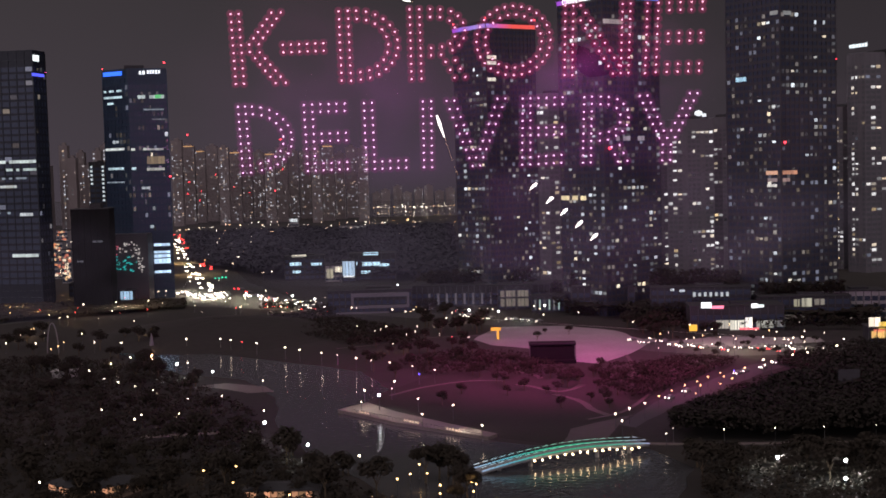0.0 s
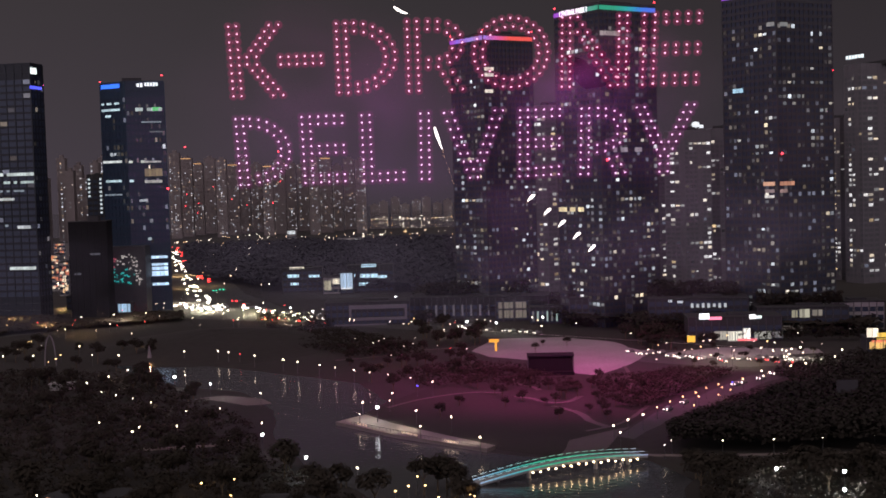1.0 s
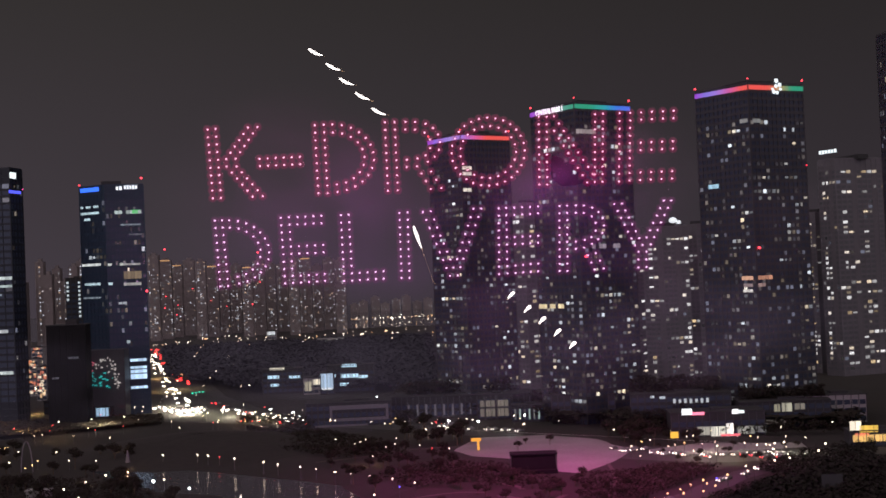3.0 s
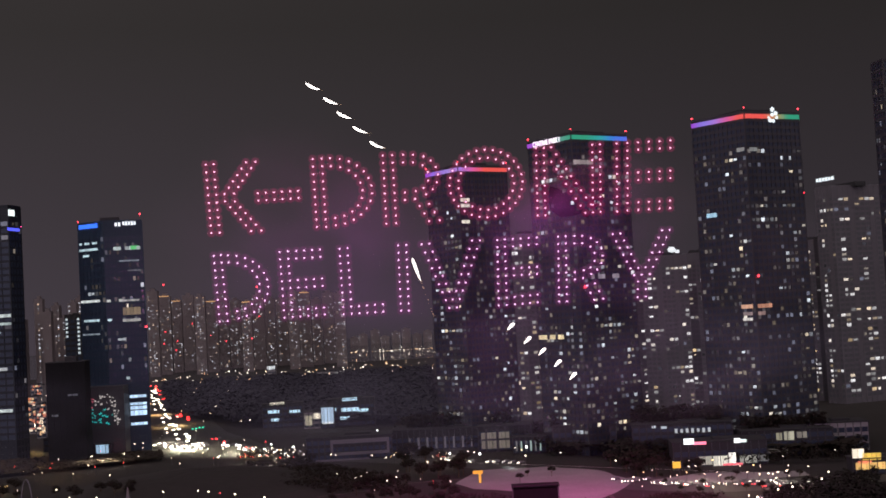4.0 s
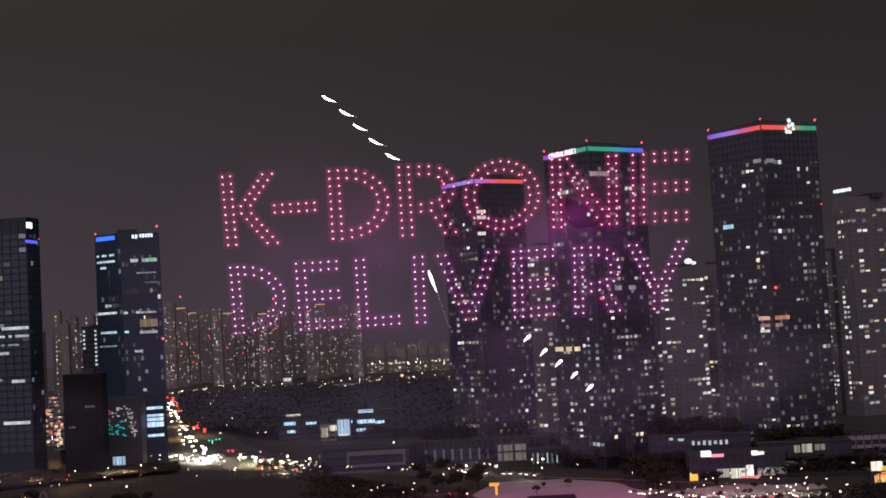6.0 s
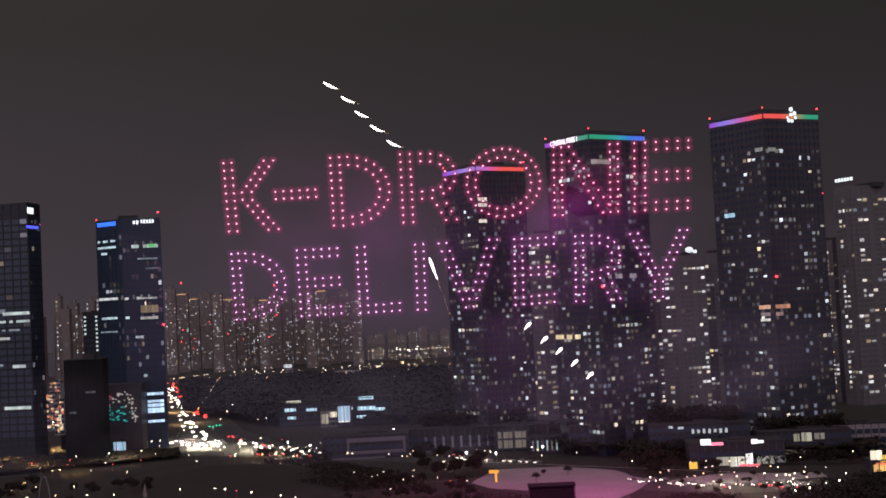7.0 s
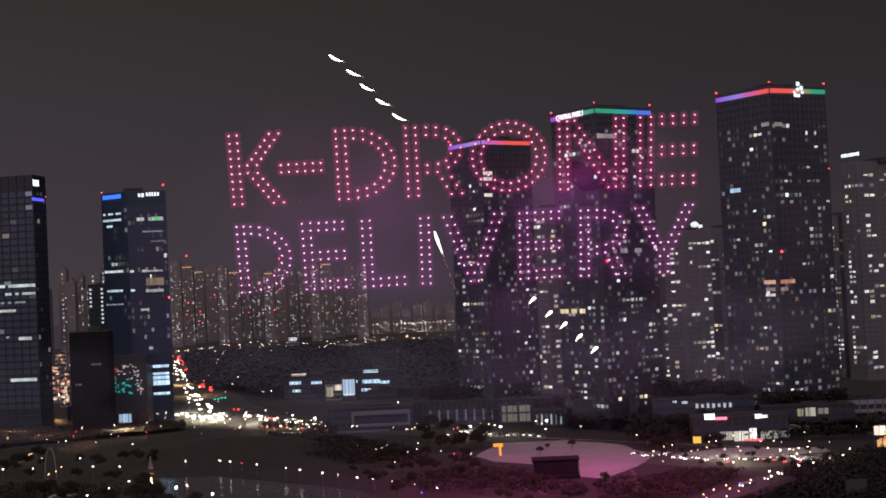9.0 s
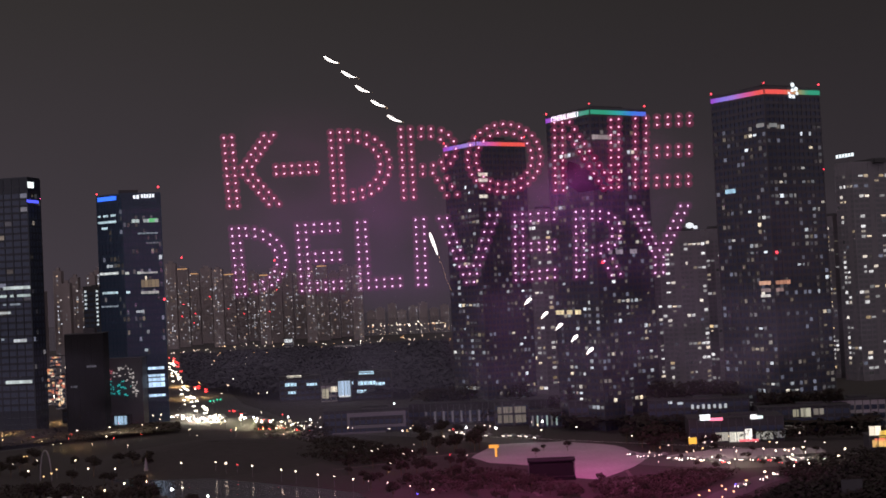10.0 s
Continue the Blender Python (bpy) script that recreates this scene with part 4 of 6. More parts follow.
ICE, WARM, WHITE = (0.8, 1.2, 1.5), (1.0, 0.85, 0.6), (1.3, 1.3, 1.3)
bx = -108.9
low_building("low-rise shop building with lit floors", bx, 980, 30, 18, 18, M_CONC_D, 0.05, ((-4, 18.5, 11, 1.6, (1.2, 1.1, 0.9)), (-7, 12.5, 9, 2.4, ICE), (9, 12.0, 8, 2.0, ICE), (-6, 6.5, 6, 2.0, ICE)))
low_building("shop building with tall bright lobby", -84.1, 960, 15, 16, 12, M_CONC, 0.0, ((-4, 6, 5, 7, (0.5, 0.45, 0.32)), (3, 9, 7, 4, (1.3, 1.15, 0.9))))
low_building("building with a bright blue-white video wall", -73.3, 950, 10, 12, 16, M_CONC_D, 0.0, ((0, 10, 9, 11, (0.55, 0.75, 1.0)), (0, 4.5, 8, 1.4, WHITE)))
low_building("low office building with bright floor strips", -56.4, 960, 34, 18, 20, M_CONC_D, 0.0, ((-1, 20.0, 11, 2.2, ICE), (-1, 12.5, 13, 2.8, ICE), (9, 11.5, 7, 2.2, ICE), (-5, 6.5, 7, 2.2, ICE), (-14, 13, 6, 2, ICE)))
low_building("far hall with teal-lit glass front", -12.78, 1650, 40, 14, 7, M_CONC_D, 0.0, ((0, 3.5, 36, 5, (0.16, 0.22, 0.2)),))
low_building("far white-lit hall beyond the wood", -123.8, 1700, 36, 14, 11, M_CONC, 0.0, ((-6, 7, 10, 3, (0.6, 0.62, 0.6)), (10, 8.5, 10, 2.6, (0.7, 0.72, 0.7)), (0, 3, 30, 2, (0.14, 0.15, 0.14))))
low_building("far bright white-lit pavilion", -225.1, 1900, 14, 10, 16, M_CONC, 0.0, ((0, 13, 11, 5, (0.9, 0.95, 1.0)),))
fb = low_building("wide flat-roofed culture hall with pale fascia", -45.4, 735, 48, 24, 13, M_CONC_D, 0.02, ())
bm = bmesh.new()
for z0, w, h, x0 in ((9.5, 33, 2.2, 6), (3.0, 33, 1.6, 6), (4.6, 1.4, 5, -9.8), (4.6, 1.4, 5, 21.8), (-0.0, 30, 1.0, -4)):
    block(bm, x0, -0.4, z0, w, 0.8, h)
part("fascia", bm, M_APT, fb, "pale concrete fascia frame")
low_building("long podium with lit colonnade", 17.97, 760, 82, 30, 12, M_CONC_D, -0.12, tuple((-30 + 5.2 * i, 4.5, 1.2, 6.5, (0.10, 0.095, 0.12)) for i in range(9)))
gb = low_building("glass-fronted lobby with dark cross frame", 36.9, 735, 19, 14, 14, M_CONC_D, -0.05, ((0, 6.5, 16, 9, (0.17, 0.15, 0.11)),))
bm = bmesh.new()
block(bm, 1, -0.5, 0, 1.2, 0.6, 13)
block(bm, 0, -0.5, 6.5, 17, 0.6, 1.0)
block(bm, -5, -0.5, 0, 0.8, 0.6, 13)
part("cross_frame", bm, M_FRAME, gb)
low_building("low shop with pale lit glass fins", 54.3, 715, 18, 12, 9, M_CONC_D, -0.1, tuple((-7 + 2.6 * i, 4.5, 0.9, 5.5, (0.45, 0.62, 0.58) if i % 2 else (0.16, 0.17, 0.17)) for i in range(6)))
low_building("podium with a warm lit window row", 83.1, 700, 34, 22, 15, M_CONC_D, -0.2, ((1, 5.5, 14, 3.2, (0.55, 0.5, 0.36)), (2, 13.5, 13, 1.6, (0.3, 0.3, 0.32))))
pb = low_building("long dark retail podium with white sign letters", 127.8, 660, 50, 28, 17, M_CONC_D, -0.15, ((-14, 16, 2, 1.2, (0.9, 1.0, 1.1)), (-9, 15.5, 3, 1.2, (0.7, 0.8, 0.9))))
for i in range(7):
    piece("sign_letter", SIGN_BAR, pb, Matrix.Translation((-3 + i * 2.75, -0.5, 13.6 - 0.12 * (i % 2))) @ Matrix.Diagonal((1.3, 0.3, 2.2 - 0.5 * (i % 3 == 1), 1)), (0.33, 0.36, 0.38))
sh = low_building("bright corner shop with white and red signs", 137.1, 618, 44, 20, 11.5, M_CONC_D, -0.08,
                  ((-6, 3.0, 8, 4.0, (0.5, 0.48, 0.4)), (1, 2.6, 9, 4.6, (1.1, 1.05, 0.9)), (5.5, 3.2, 4, 6.0, (1.7, 1.6, 1.5)), (13, 2.8, 8, 3.6, (0.5, 0.5, 0.44)), (20, 3, 5, 3, (0.2, 0.2, 0.2))))
for x0, z0, w, h, col in ((-14.5, 12.4, 4.8, 2.8, (1.1, 1.15, 1.2)), (-9.3, 11.4, 6.0, 1.4, (1.2, 0.25, 0.4)), (8.2, 11.8, 3.0, 2.2, (1.0, 1.0, 1.0)), (11.0, 11.6, 3.0, 1.4, (0.8, 0.9, 0.9)), (5.5, 0.8, 9, 0.9, (0.9, 0.12, 0.16))):
    piece("sign_bar", SIGN_BAR, sh, Matrix.Translation((x0, -0.6, z0)) @ Matrix.Diagonal((w, 0.3, h, 1)), col)
low_building("dark retail block with pale lit upper windows", 175.6, 640, 44, 24, 13, M_CONC_D, -0.1, ((-4, 10, 3, 3.6, (0.4, 0.38, 0.26)), (0.8, 10.2, 5, 4.2, (0.5, 0.48, 0.36)), (7, 10.4, 5, 3.0, (0.22, 0.2, 0.16)), (-6, 3, 12, 2.4, (0.12, 0.1, 0.09))))
low_building("grey flat-roofed hall beside the road", 203.9, 650, 30, 20, 14, M_CONC, -0.1, ())
gs = low_building("yellow-lit filling station with bright signs", 193.5, 560, 24, 12, 7, M_CONC_D, -0.1, ((-3, 4, 16, 3, (1.2, 0.7, 0.2)), (-9.6, 9.5, 5, 4, (1.6, 1.4, 1.1)), (-4, 8, 8, 3, (1.2, 0.75, 0.1)), (-7, 5.6, 6, 1.2, (1.4, 0.3, 0.15))))

low_building("unlit dark office block in front of a tower", -220.2, 800, 23, 22, 61.9, M_BLACK, 0.1, ((-7, 30, 4, 1.2, (0.06, 0.07, 0.09)), (4, 42, 6, 1.2, (0.05, 0.06, 0.08))), 3.0, M_BLACK, M_BLACK)

rng = random.Random(15)
for k, (px, d, w, h) in enumerate(((-319.4, 1060, 9, 30), (-297.7, 1010, 8, 26), (-386.6, 1300, 12, 30))):
    low_building("side-street shop block with warm lit signs", px, d, w, 10, h, M_CONC, 0.0,
                 tuple((rng.uniform(-w * 0.35, w * 0.35), rng.uniform(2, h), rng.uniform(1, 3.5), rng.uniform(0.8, 2.2), rng.choice(((1.3, 0.8, 0.4), (1.5, 1.2, 0.9), (1.2, 0.4, 0.15), (0.9, 0.25, 0.15)))) for _ in range(22)))
low_building("low pale-lit market hall by the crossroads", -244.4, 890, 34, 10, 9, M_CONC_D, 0.0, ((-9, 5, 5, 2.4, (0.2, 0.2, 0.22)), (-1, 5.5, 5, 2.6, (0.3, 0.3, 0.33)), (7, 6, 6, 3.0, (0.42, 0.44, 0.48)), (12, 3, 5, 1.2, (0.6, 0.25, 0.15))))
low_building("small shop with a bright blue-white screen", -208.3, 835, 12, 8, 8, M_CONC_D, 0.0, ((0, 5.0, 8, 5.4, (0.45, 0.7, 0.95)),))

sb = low_building("dark block with two bright stairwell light columns", -268.1, 1000, 12, 12, 93.4, M_CONC_D, 0.0, ())
for sx, n in ((-4.4, 5), (4.4, 9)):
    for i in range(n):
        piece("stair_light", STRIP, sb, Matrix.Translation((sx, -0.3, 89.9 - i * 3.2)) @ Matrix.Diagonal((1.6, 0.2, 1.5, 1)), (0.7, 0.8, 0.85))


def pavilion(label, x0, y0, x1, y1):
    """A long low garden pavilion: dark pitched roof over a lamplit front."""
    top = thing("pavilion", (x0 + x1) / 2, (y0 + y1) / 2, 0, label, "pavilion", "garden pavilions")
    w, turn = math.hypot(x1 - x0, y1 - y0), math.atan2(y1 - y0, x1 - x0)
    top.rotation_euler = (0, 0, turn)
    bm = bmesh.new()
    block(bm, 0, 2.5, 0, w - 0.6, 4, 2.6)
    part("wall", bm, M_PATH, top)
    bm = bmesh.new()
    block(bm, 0, 2.5, 2.6, w + 0.8, 6.4, 1.6, 0, 0.35)
    part("roof", bm, M_CONC_D, top)
    n = max(3, int(w / 1.6))
    for i in range(n):
        if i % 4 != 2:
            piece("lit_panel", STRIP, top, Matrix.Translation((-w / 2 + (i + 0.5) * w / n, 0.4, 1.5)) @ Matrix.Diagonal((w / n * 0.85, 0.12, 1.3, 1)), (0.9 - 0.3 * (i % 3), 0.4 - 0.12 * (i % 3), 0.22 - 0.07 * (i % 3)))
    return top


pavilion("lamplit brick garden pavilion with dark roof", -104.8, 330.0, -94.8, 320.9)
pavilion("lamplit brick garden pavilion with dark roof", -92.3, 319.6, -78.5, 330.8)
pavilion("lamplit brick garden pavilion with dark roof", -52.2, 315.5, -33.3, 314.7)

# black stage box on the plaza and yellow and orange signs
stage = thing("stage", 41.9, 533.9, 0.1, "black-draped festival stage on the pink-lit plaza", "stage")
stage.rotation_euler = (0, 0, -0.05)
for nm, x0, y0, z0, sx, sy, sz, mat in (("platform", 0, -1.5, 0, 19, 12, 1.4, M_DRAPE), ("backdrop", 0, 3.9, 1.4, 18, 0.5, 6.0, M_DRAPE), ("side_drape", -8.8, 0, 1.4, 0.4, 8, 5.8, M_DRAPE),
                                        ("side_drape", 8.8, 0, 1.4, 0.4, 8, 5.8, M_DRAPE), ("front_drape", 0, -4.3, 1.4, 17.6, 0.3, 5.2, M_DRAPE), ("roof", 0, 0, 7.3, 19.4, 9.6, 0.5, M_BLACK)):
    bm = bmesh.new()
    block(bm, x0, y0, z0, sx, sy, sz)
    part(nm, bm, mat, stage)
for x0 in (-9.3, 9.3):
    for y0 in (-4.4, 4.4):
        bm = bmesh.new()
        tube(bm, (x0, y0, 0), (x0, y0, 7.3), 0.16, 0.16, 6)
        part("truss_leg", bm, M_POLE, stage)


def board(name, label, x, y, z0, tall, wide, colour, stem=True):
    top = thing(name, x, y, 0, label, "sign")
    bm = bmesh.new()
    tube(bm, (wide * 0.35, 0.2, 0), (wide * 0.35, 0.2, z0 + tall), 0.16, 0.16)
    part("post", bm, M_POLE, top)
    piece("sign_panel", SIGN_BAR, top, Matrix.Translation((0, 0, z0 + tall / 2)) @ Matrix.Diagonal((wide, 0.3, tall, 1)), colour)
    return top


board("sign_board", "orange lit square sign on a post", 111.2, 592.1, 3.6, 2.9, 3.6, (0.8, 0.42, 0.02))
yb = board("sign_board", "yellow illuminated banner gate on the plaza", 21.34, 606.3, 4.4, 1.5, 4.6, (0.75, 0.3, 0.0))
piece("sign_panel", SIGN_BAR, yb, Matrix.Translation((0.9, -0.1, 2.4)) @ Matrix.Diagonal((1.1, 0.3, 4.2, 1)), (0.75, 0.32, 0.02))


# ---- lamps ----
def make_lamp(head, tall, colour, label):
    top = thing("street_lamp", 0, -500, 0, label, "street lamp", "park and street lamps")
    bm = bmesh.new()
    tube(bm, (0, 0, 0), (0, 0, tall - head * 0.6), 0.11, 0.07, 6)
    tube(bm, (0, 0, 0), (0, 0, 0.5), 0.2, 0.16, 6)
    part("post", bm, M_POLE, top)
    piece("globe", GLOBE, top, Matrix.Translation((0, 0, tall)) @ Matrix.Diagonal((head, head, head, 1)), colour)
    return top


C_WARM, C_WHITE, C_AMBER, C_RED, C_BLUE = (1.0, 0.82, 0.6), (0.95, 1.0, 1.0), (0.75, 0.45, 0.17), (0.5, 0.03, 0.03), (0.05, 0.04, 0.5)
# heads are oversize: the lamps' glare is built into the globe radius
LAMP_KINDS = {
    "w": make_lamp(0.28, 5, C_WARM, "park lamp post with warm white globe"),
    "s": make_lamp(0.18, 4, C_WARM, "small park lamp post with warm globe"),
    "b": make_lamp(0.48, 6, C_WHITE, "bright white park floodlight post"),
    "a": make_lamp(0.25, 4, C_AMBER, "amber park lamp post"),
    "r": make_lamp(0.25, 4, C_RED, "red marker lamp on a post"),
    "u": make_lamp(0.28, 4, C_BLUE, "blue marker lamp on a post"),
    "f": make_lamp(0.5, 9, (1.0, 0.9, 0.72), "tall far street lamp"),
}


far_spots = []
lamp_rng = random.Random(12)


def lamps(kind, *spots):
    for x, y in spots:
        if kind == "f" or y > 880:
            far_spots.append((x, y))
            continue
        size = lamp_rng.choice((0.8, 0.9, 1.0, 1.0, 1.1, 1.2))
        copy_thing(LAMP_KINDS[kind], pose(x, y, 0)).scale = (size, size, 1.0)


# promenade on the far bank, reflected in the lake
lamps("w", (-123.0, 601.3), (-106.6, 597.9), (-101.0, 592.8), (-86.9, 578.3), (-72.1, 562.4), (-64.9, 553.9), (-54.3, 541.5), (-38.6, 523.8), (-6.37, 486.9), (-20.57, 462.8), (-30.2, 445.1))
lamps("s", (-47.6, 540.6), (-32.4, 523.2), (-24.50, 515.6), (-15.19, 505.0), (-30.1, 427.6), (-21.21, 453.1))
lamps("b", (-109.0, 512.6), (-90.9, 490.6), (-24.24, 428.3), (-56.5, 386.0), (-39.8, 351.8), (81.2, 322.1), (96.7, 317.2), (91.1, 298.9))
lamps("w", (-11.24, 425.6), (0.26, 412.5), (-9.43, 398.4), (8.55, 378.1), (-69.2, 471.9), (-60.2, 411.2))
# left park
lamps("w", (-207.6, 602.2), (-192.7, 599.2), (-164.9, 597.7), (-151.4, 593.0), (-180.4, 632.2), (-167.4, 684.4), (-192.4, 737.6), (-138.9, 526.1), (-135.1, 543.1), (-142.9, 508.8), (-123.4, 476.9), (-107.0, 523.5))
lamps("s", (-216.6, 717.8), (-193.1, 709.6), (-212.5, 638.0), (-203.6, 647.3), (-132.8, 492.4), (-116.6, 474.2), (-107.6, 464.1), (-91.0, 443.1), (-79.8, 447.0), (-88.3, 415.6), (-67.2, 388.9), (-116.0, 425.5), (-123.6, 639.4))
lamps("a", (-218.4, 659.6), (-217.9, 664.2), (-216.2, 666.2), (-215.5, 668.5), (-180.8, 594.5), (-182.6, 608.7), (-181.3, 585.2), (-151.4, 636.3), (-148.5, 635.7), (-145.8, 639.6), (-65.0, 333.0), (-73.3, 332.7), (-57.1, 336.6), (-55.0, 318.5))
lamps("w", (-99.2, 409.9), (-99.5, 402.4), (-124.0, 387.0), (-103.6, 320.2), (-36.7, 335.8), (-25.04, 341.2))
lamps("a", (-14.15, 318.2), (-9.00, 333.7), (-6.80, 323.4), (-3.46, 310.7), (-3.43, 302.4), (-11.06, 323.2), (4.25, 313.3), (5.30, 310.9), (4.47, 303.7), (-39.3, 305.0), (-2.22, 293.9), (-19.20, 300.8))
lamps("r", (-95.9, 593.4), (-216.4, 746.6), (0.66, 591.5))
# middle groves and shops
lamps("s", (-46.2, 641.0), (-36.1, 620.7), (-33.7, 626.9), (-31.5, 637.8), (-20.67, 604.5), (-16.37, 636.8), (-16.68, 614.4), (-5.06, 603.4), (-25.50, 573.6), (8.39, 588.2))
# road below the hill
lamps("a", (68.1, 424.7), (74.1, 434.8), (80.2, 444.2), (91.5, 460.8), (97.7, 468.9), (80.7, 427.1), (85.5, 443.4), (92.8, 445.8), (97.3, 461.1), (99.1, 455.8), (108.9, 479.1), (86.0, 451.7))
lamps("w", (60.7, 406.7), (54.8, 398.8), (49.3, 390.2), (49.9, 379.4), (93.9, 539.0), (102.2, 528.7), (111.3, 518.6), (118.6, 490.7), (116.2, 478.2), (120.6, 486.0), (132.7, 501.8), (139.8, 506.7), (86.4, 560.6))
lamps("w", (137.2, 546.6), (141.3, 547.6), (145.9, 550.4), (150.5, 553.2), (156.3, 523.3), (191.2, 616.5), (127.9, 393.8))
lamps("u", (103.3, 471.9), (-12.12, 484.6))
lamps("s", (63.5, 370.9), (60.3, 364.0), (77.6, 368.2), (92.1, 367.9), (106.3, 368.5), (121.3, 369.0))
for i in range(16):
    f = i / 15
    lamps("f", (-330 + 95 * f + 12 * math.sin(i * 5), 1950 + 60 * math.sin(i * 3)), (-120 + 150 * f, 1900 + 90 * math.sin(i * 2.3)))
for i in range(22):
    lamps("f", (-190 + i * 11.5, 2600 + 260 * math.sin(i * 1.7)), (-150 + i * 8.2, 2660 + 25 * math.sin(i * 2.9)))
for i in range(12):
    lamps("w", (-180 - 10.5 * i, 900 + 75 * i), (-160 - 9 * i, 900 + 85 * i))
rng = random.Random(77)
for i in range(30):  # side street between the office towers
    f = rng.random()
    lamps(rng.choice(("a", "a", "w", "r")), (-299 - 148 * f + rng.uniform(-6, 6), 1010 + 520 * f))
for i in range(60):  # far estate road and shore lights
    lamps(rng.choice(("w", "f", "a")), (rng.uniform(-330, 20), rng.uniform(1500, 1950)))
for i in range(26):  # shop forecourt and roundabout
    lamps(rng.choice(("s", "a", "s", "w")), (rng.uniform(78, 170), rng.uniform(532, 622)))
for i in range(30):  # lights among the trees by the crossroads
    lamps(rng.choice(("s", "a", "s", "r")), (rng.uniform(-330, -90), rng.uniform(725, 850)))
for i in range(22):  # crossing beside the culture hall
    lamps(rng.choice(("w", "s", "a", "w")), (rng.uniform(-135, -60), rng.uniform(738, 812)))
lamps("b", (-118, 800), (-104, 770), (-96, 792), (-88, 752), (-80, 768), (-74, 744), (-128, 816), (-66, 736))
for i in range(16):
    lamps(rng.choice(("s", "a", "w")), (rng.uniform(-60, 70), rng.uniform(690, 730)))
for i in range(14):  # head of the far road
    f = i / 13
    lamps("w", (-372 + 42 * f + rng.uniform(-4, 4), 1790 + 60 * f + rng.uniform(-30, 30)))
for i in range(10):
    lamps("a", (-318 - 6.5 * i, 1350 + 42 * i))
lamps("r", (-138.2, 965.7), (-132.4, 969.1))
lamps("w", (-119.5, 842.9), (-163.6, 823.4), (-204.2, 791.7), (-185.8, 797.2), (-193.2, 859.3), (-188.2, 861.9), (-264.7, 923.0), (-255.5, 934.1), (-221.5, 782.6), (-210.9, 713.2))
lamps("b", (-11.48, 743.7), (-33.5, 846.5), (10.14, 684.5), (25.31, 675.2), (51.1, 696.3))
lamps("w", (-13.16, 699.5), (-4.88, 691.8), (-1.86, 659.1), (15.91, 700.9), (20.16, 699.8), (45.9, 705.0), (73.9, 814.6), (73.4, 776.3), (107.2, 759.5), (94.9, 719.2), (22.99, 693.4), (48.0, 663.9), (66.6, 670.0))
lamps("s", (-84.2, 753.9), (-83.3, 776.6), (-75.5, 748.5), (-71.2, 738.1), (-85.4, 729.5), (1.15, 693.9), (120.1, 593.7), (118.1, 565.7), (116.7, 592.3), (88.2, 556.6), (99.1, 587.7), (102.8, 563.1), (106.5, 566.2))
bm = bmesh.new()
for x, y in far_spots:
    tube(bm, (x, y, 0), (x, y, 7.6), 0.12, 0.08, 5)
far_posts = tagged(new("far_street_lamp", mesh_of("far_street_lamp", bm, M_POLE)), "far street lamps along roads and shore", "street lamp", kind="stuff")
bm = bmesh.new()
rng = random.Random(3)
for x, y in far_spots:
    ball(bm, (x, y, 8), rng.uniform(0.28, 0.62) * (1.5 if y > 2300 else 1.1 if y > 1400 else 0.8), 1.0, 1)
part("far_lamp_globe", bm, window_glow("far_lamp_glow", (1.0, 0.88, 0.68), (1.0, 0.5, 0.18), 3.0, 13.0, 1.1, island=True), far_posts, "warm glowing lamp globes", kind="stuff")
for k in LAMP_KINDS.values():
    for o in (*k.children_recursive, k):
        bpy.data.objects.remove(o)
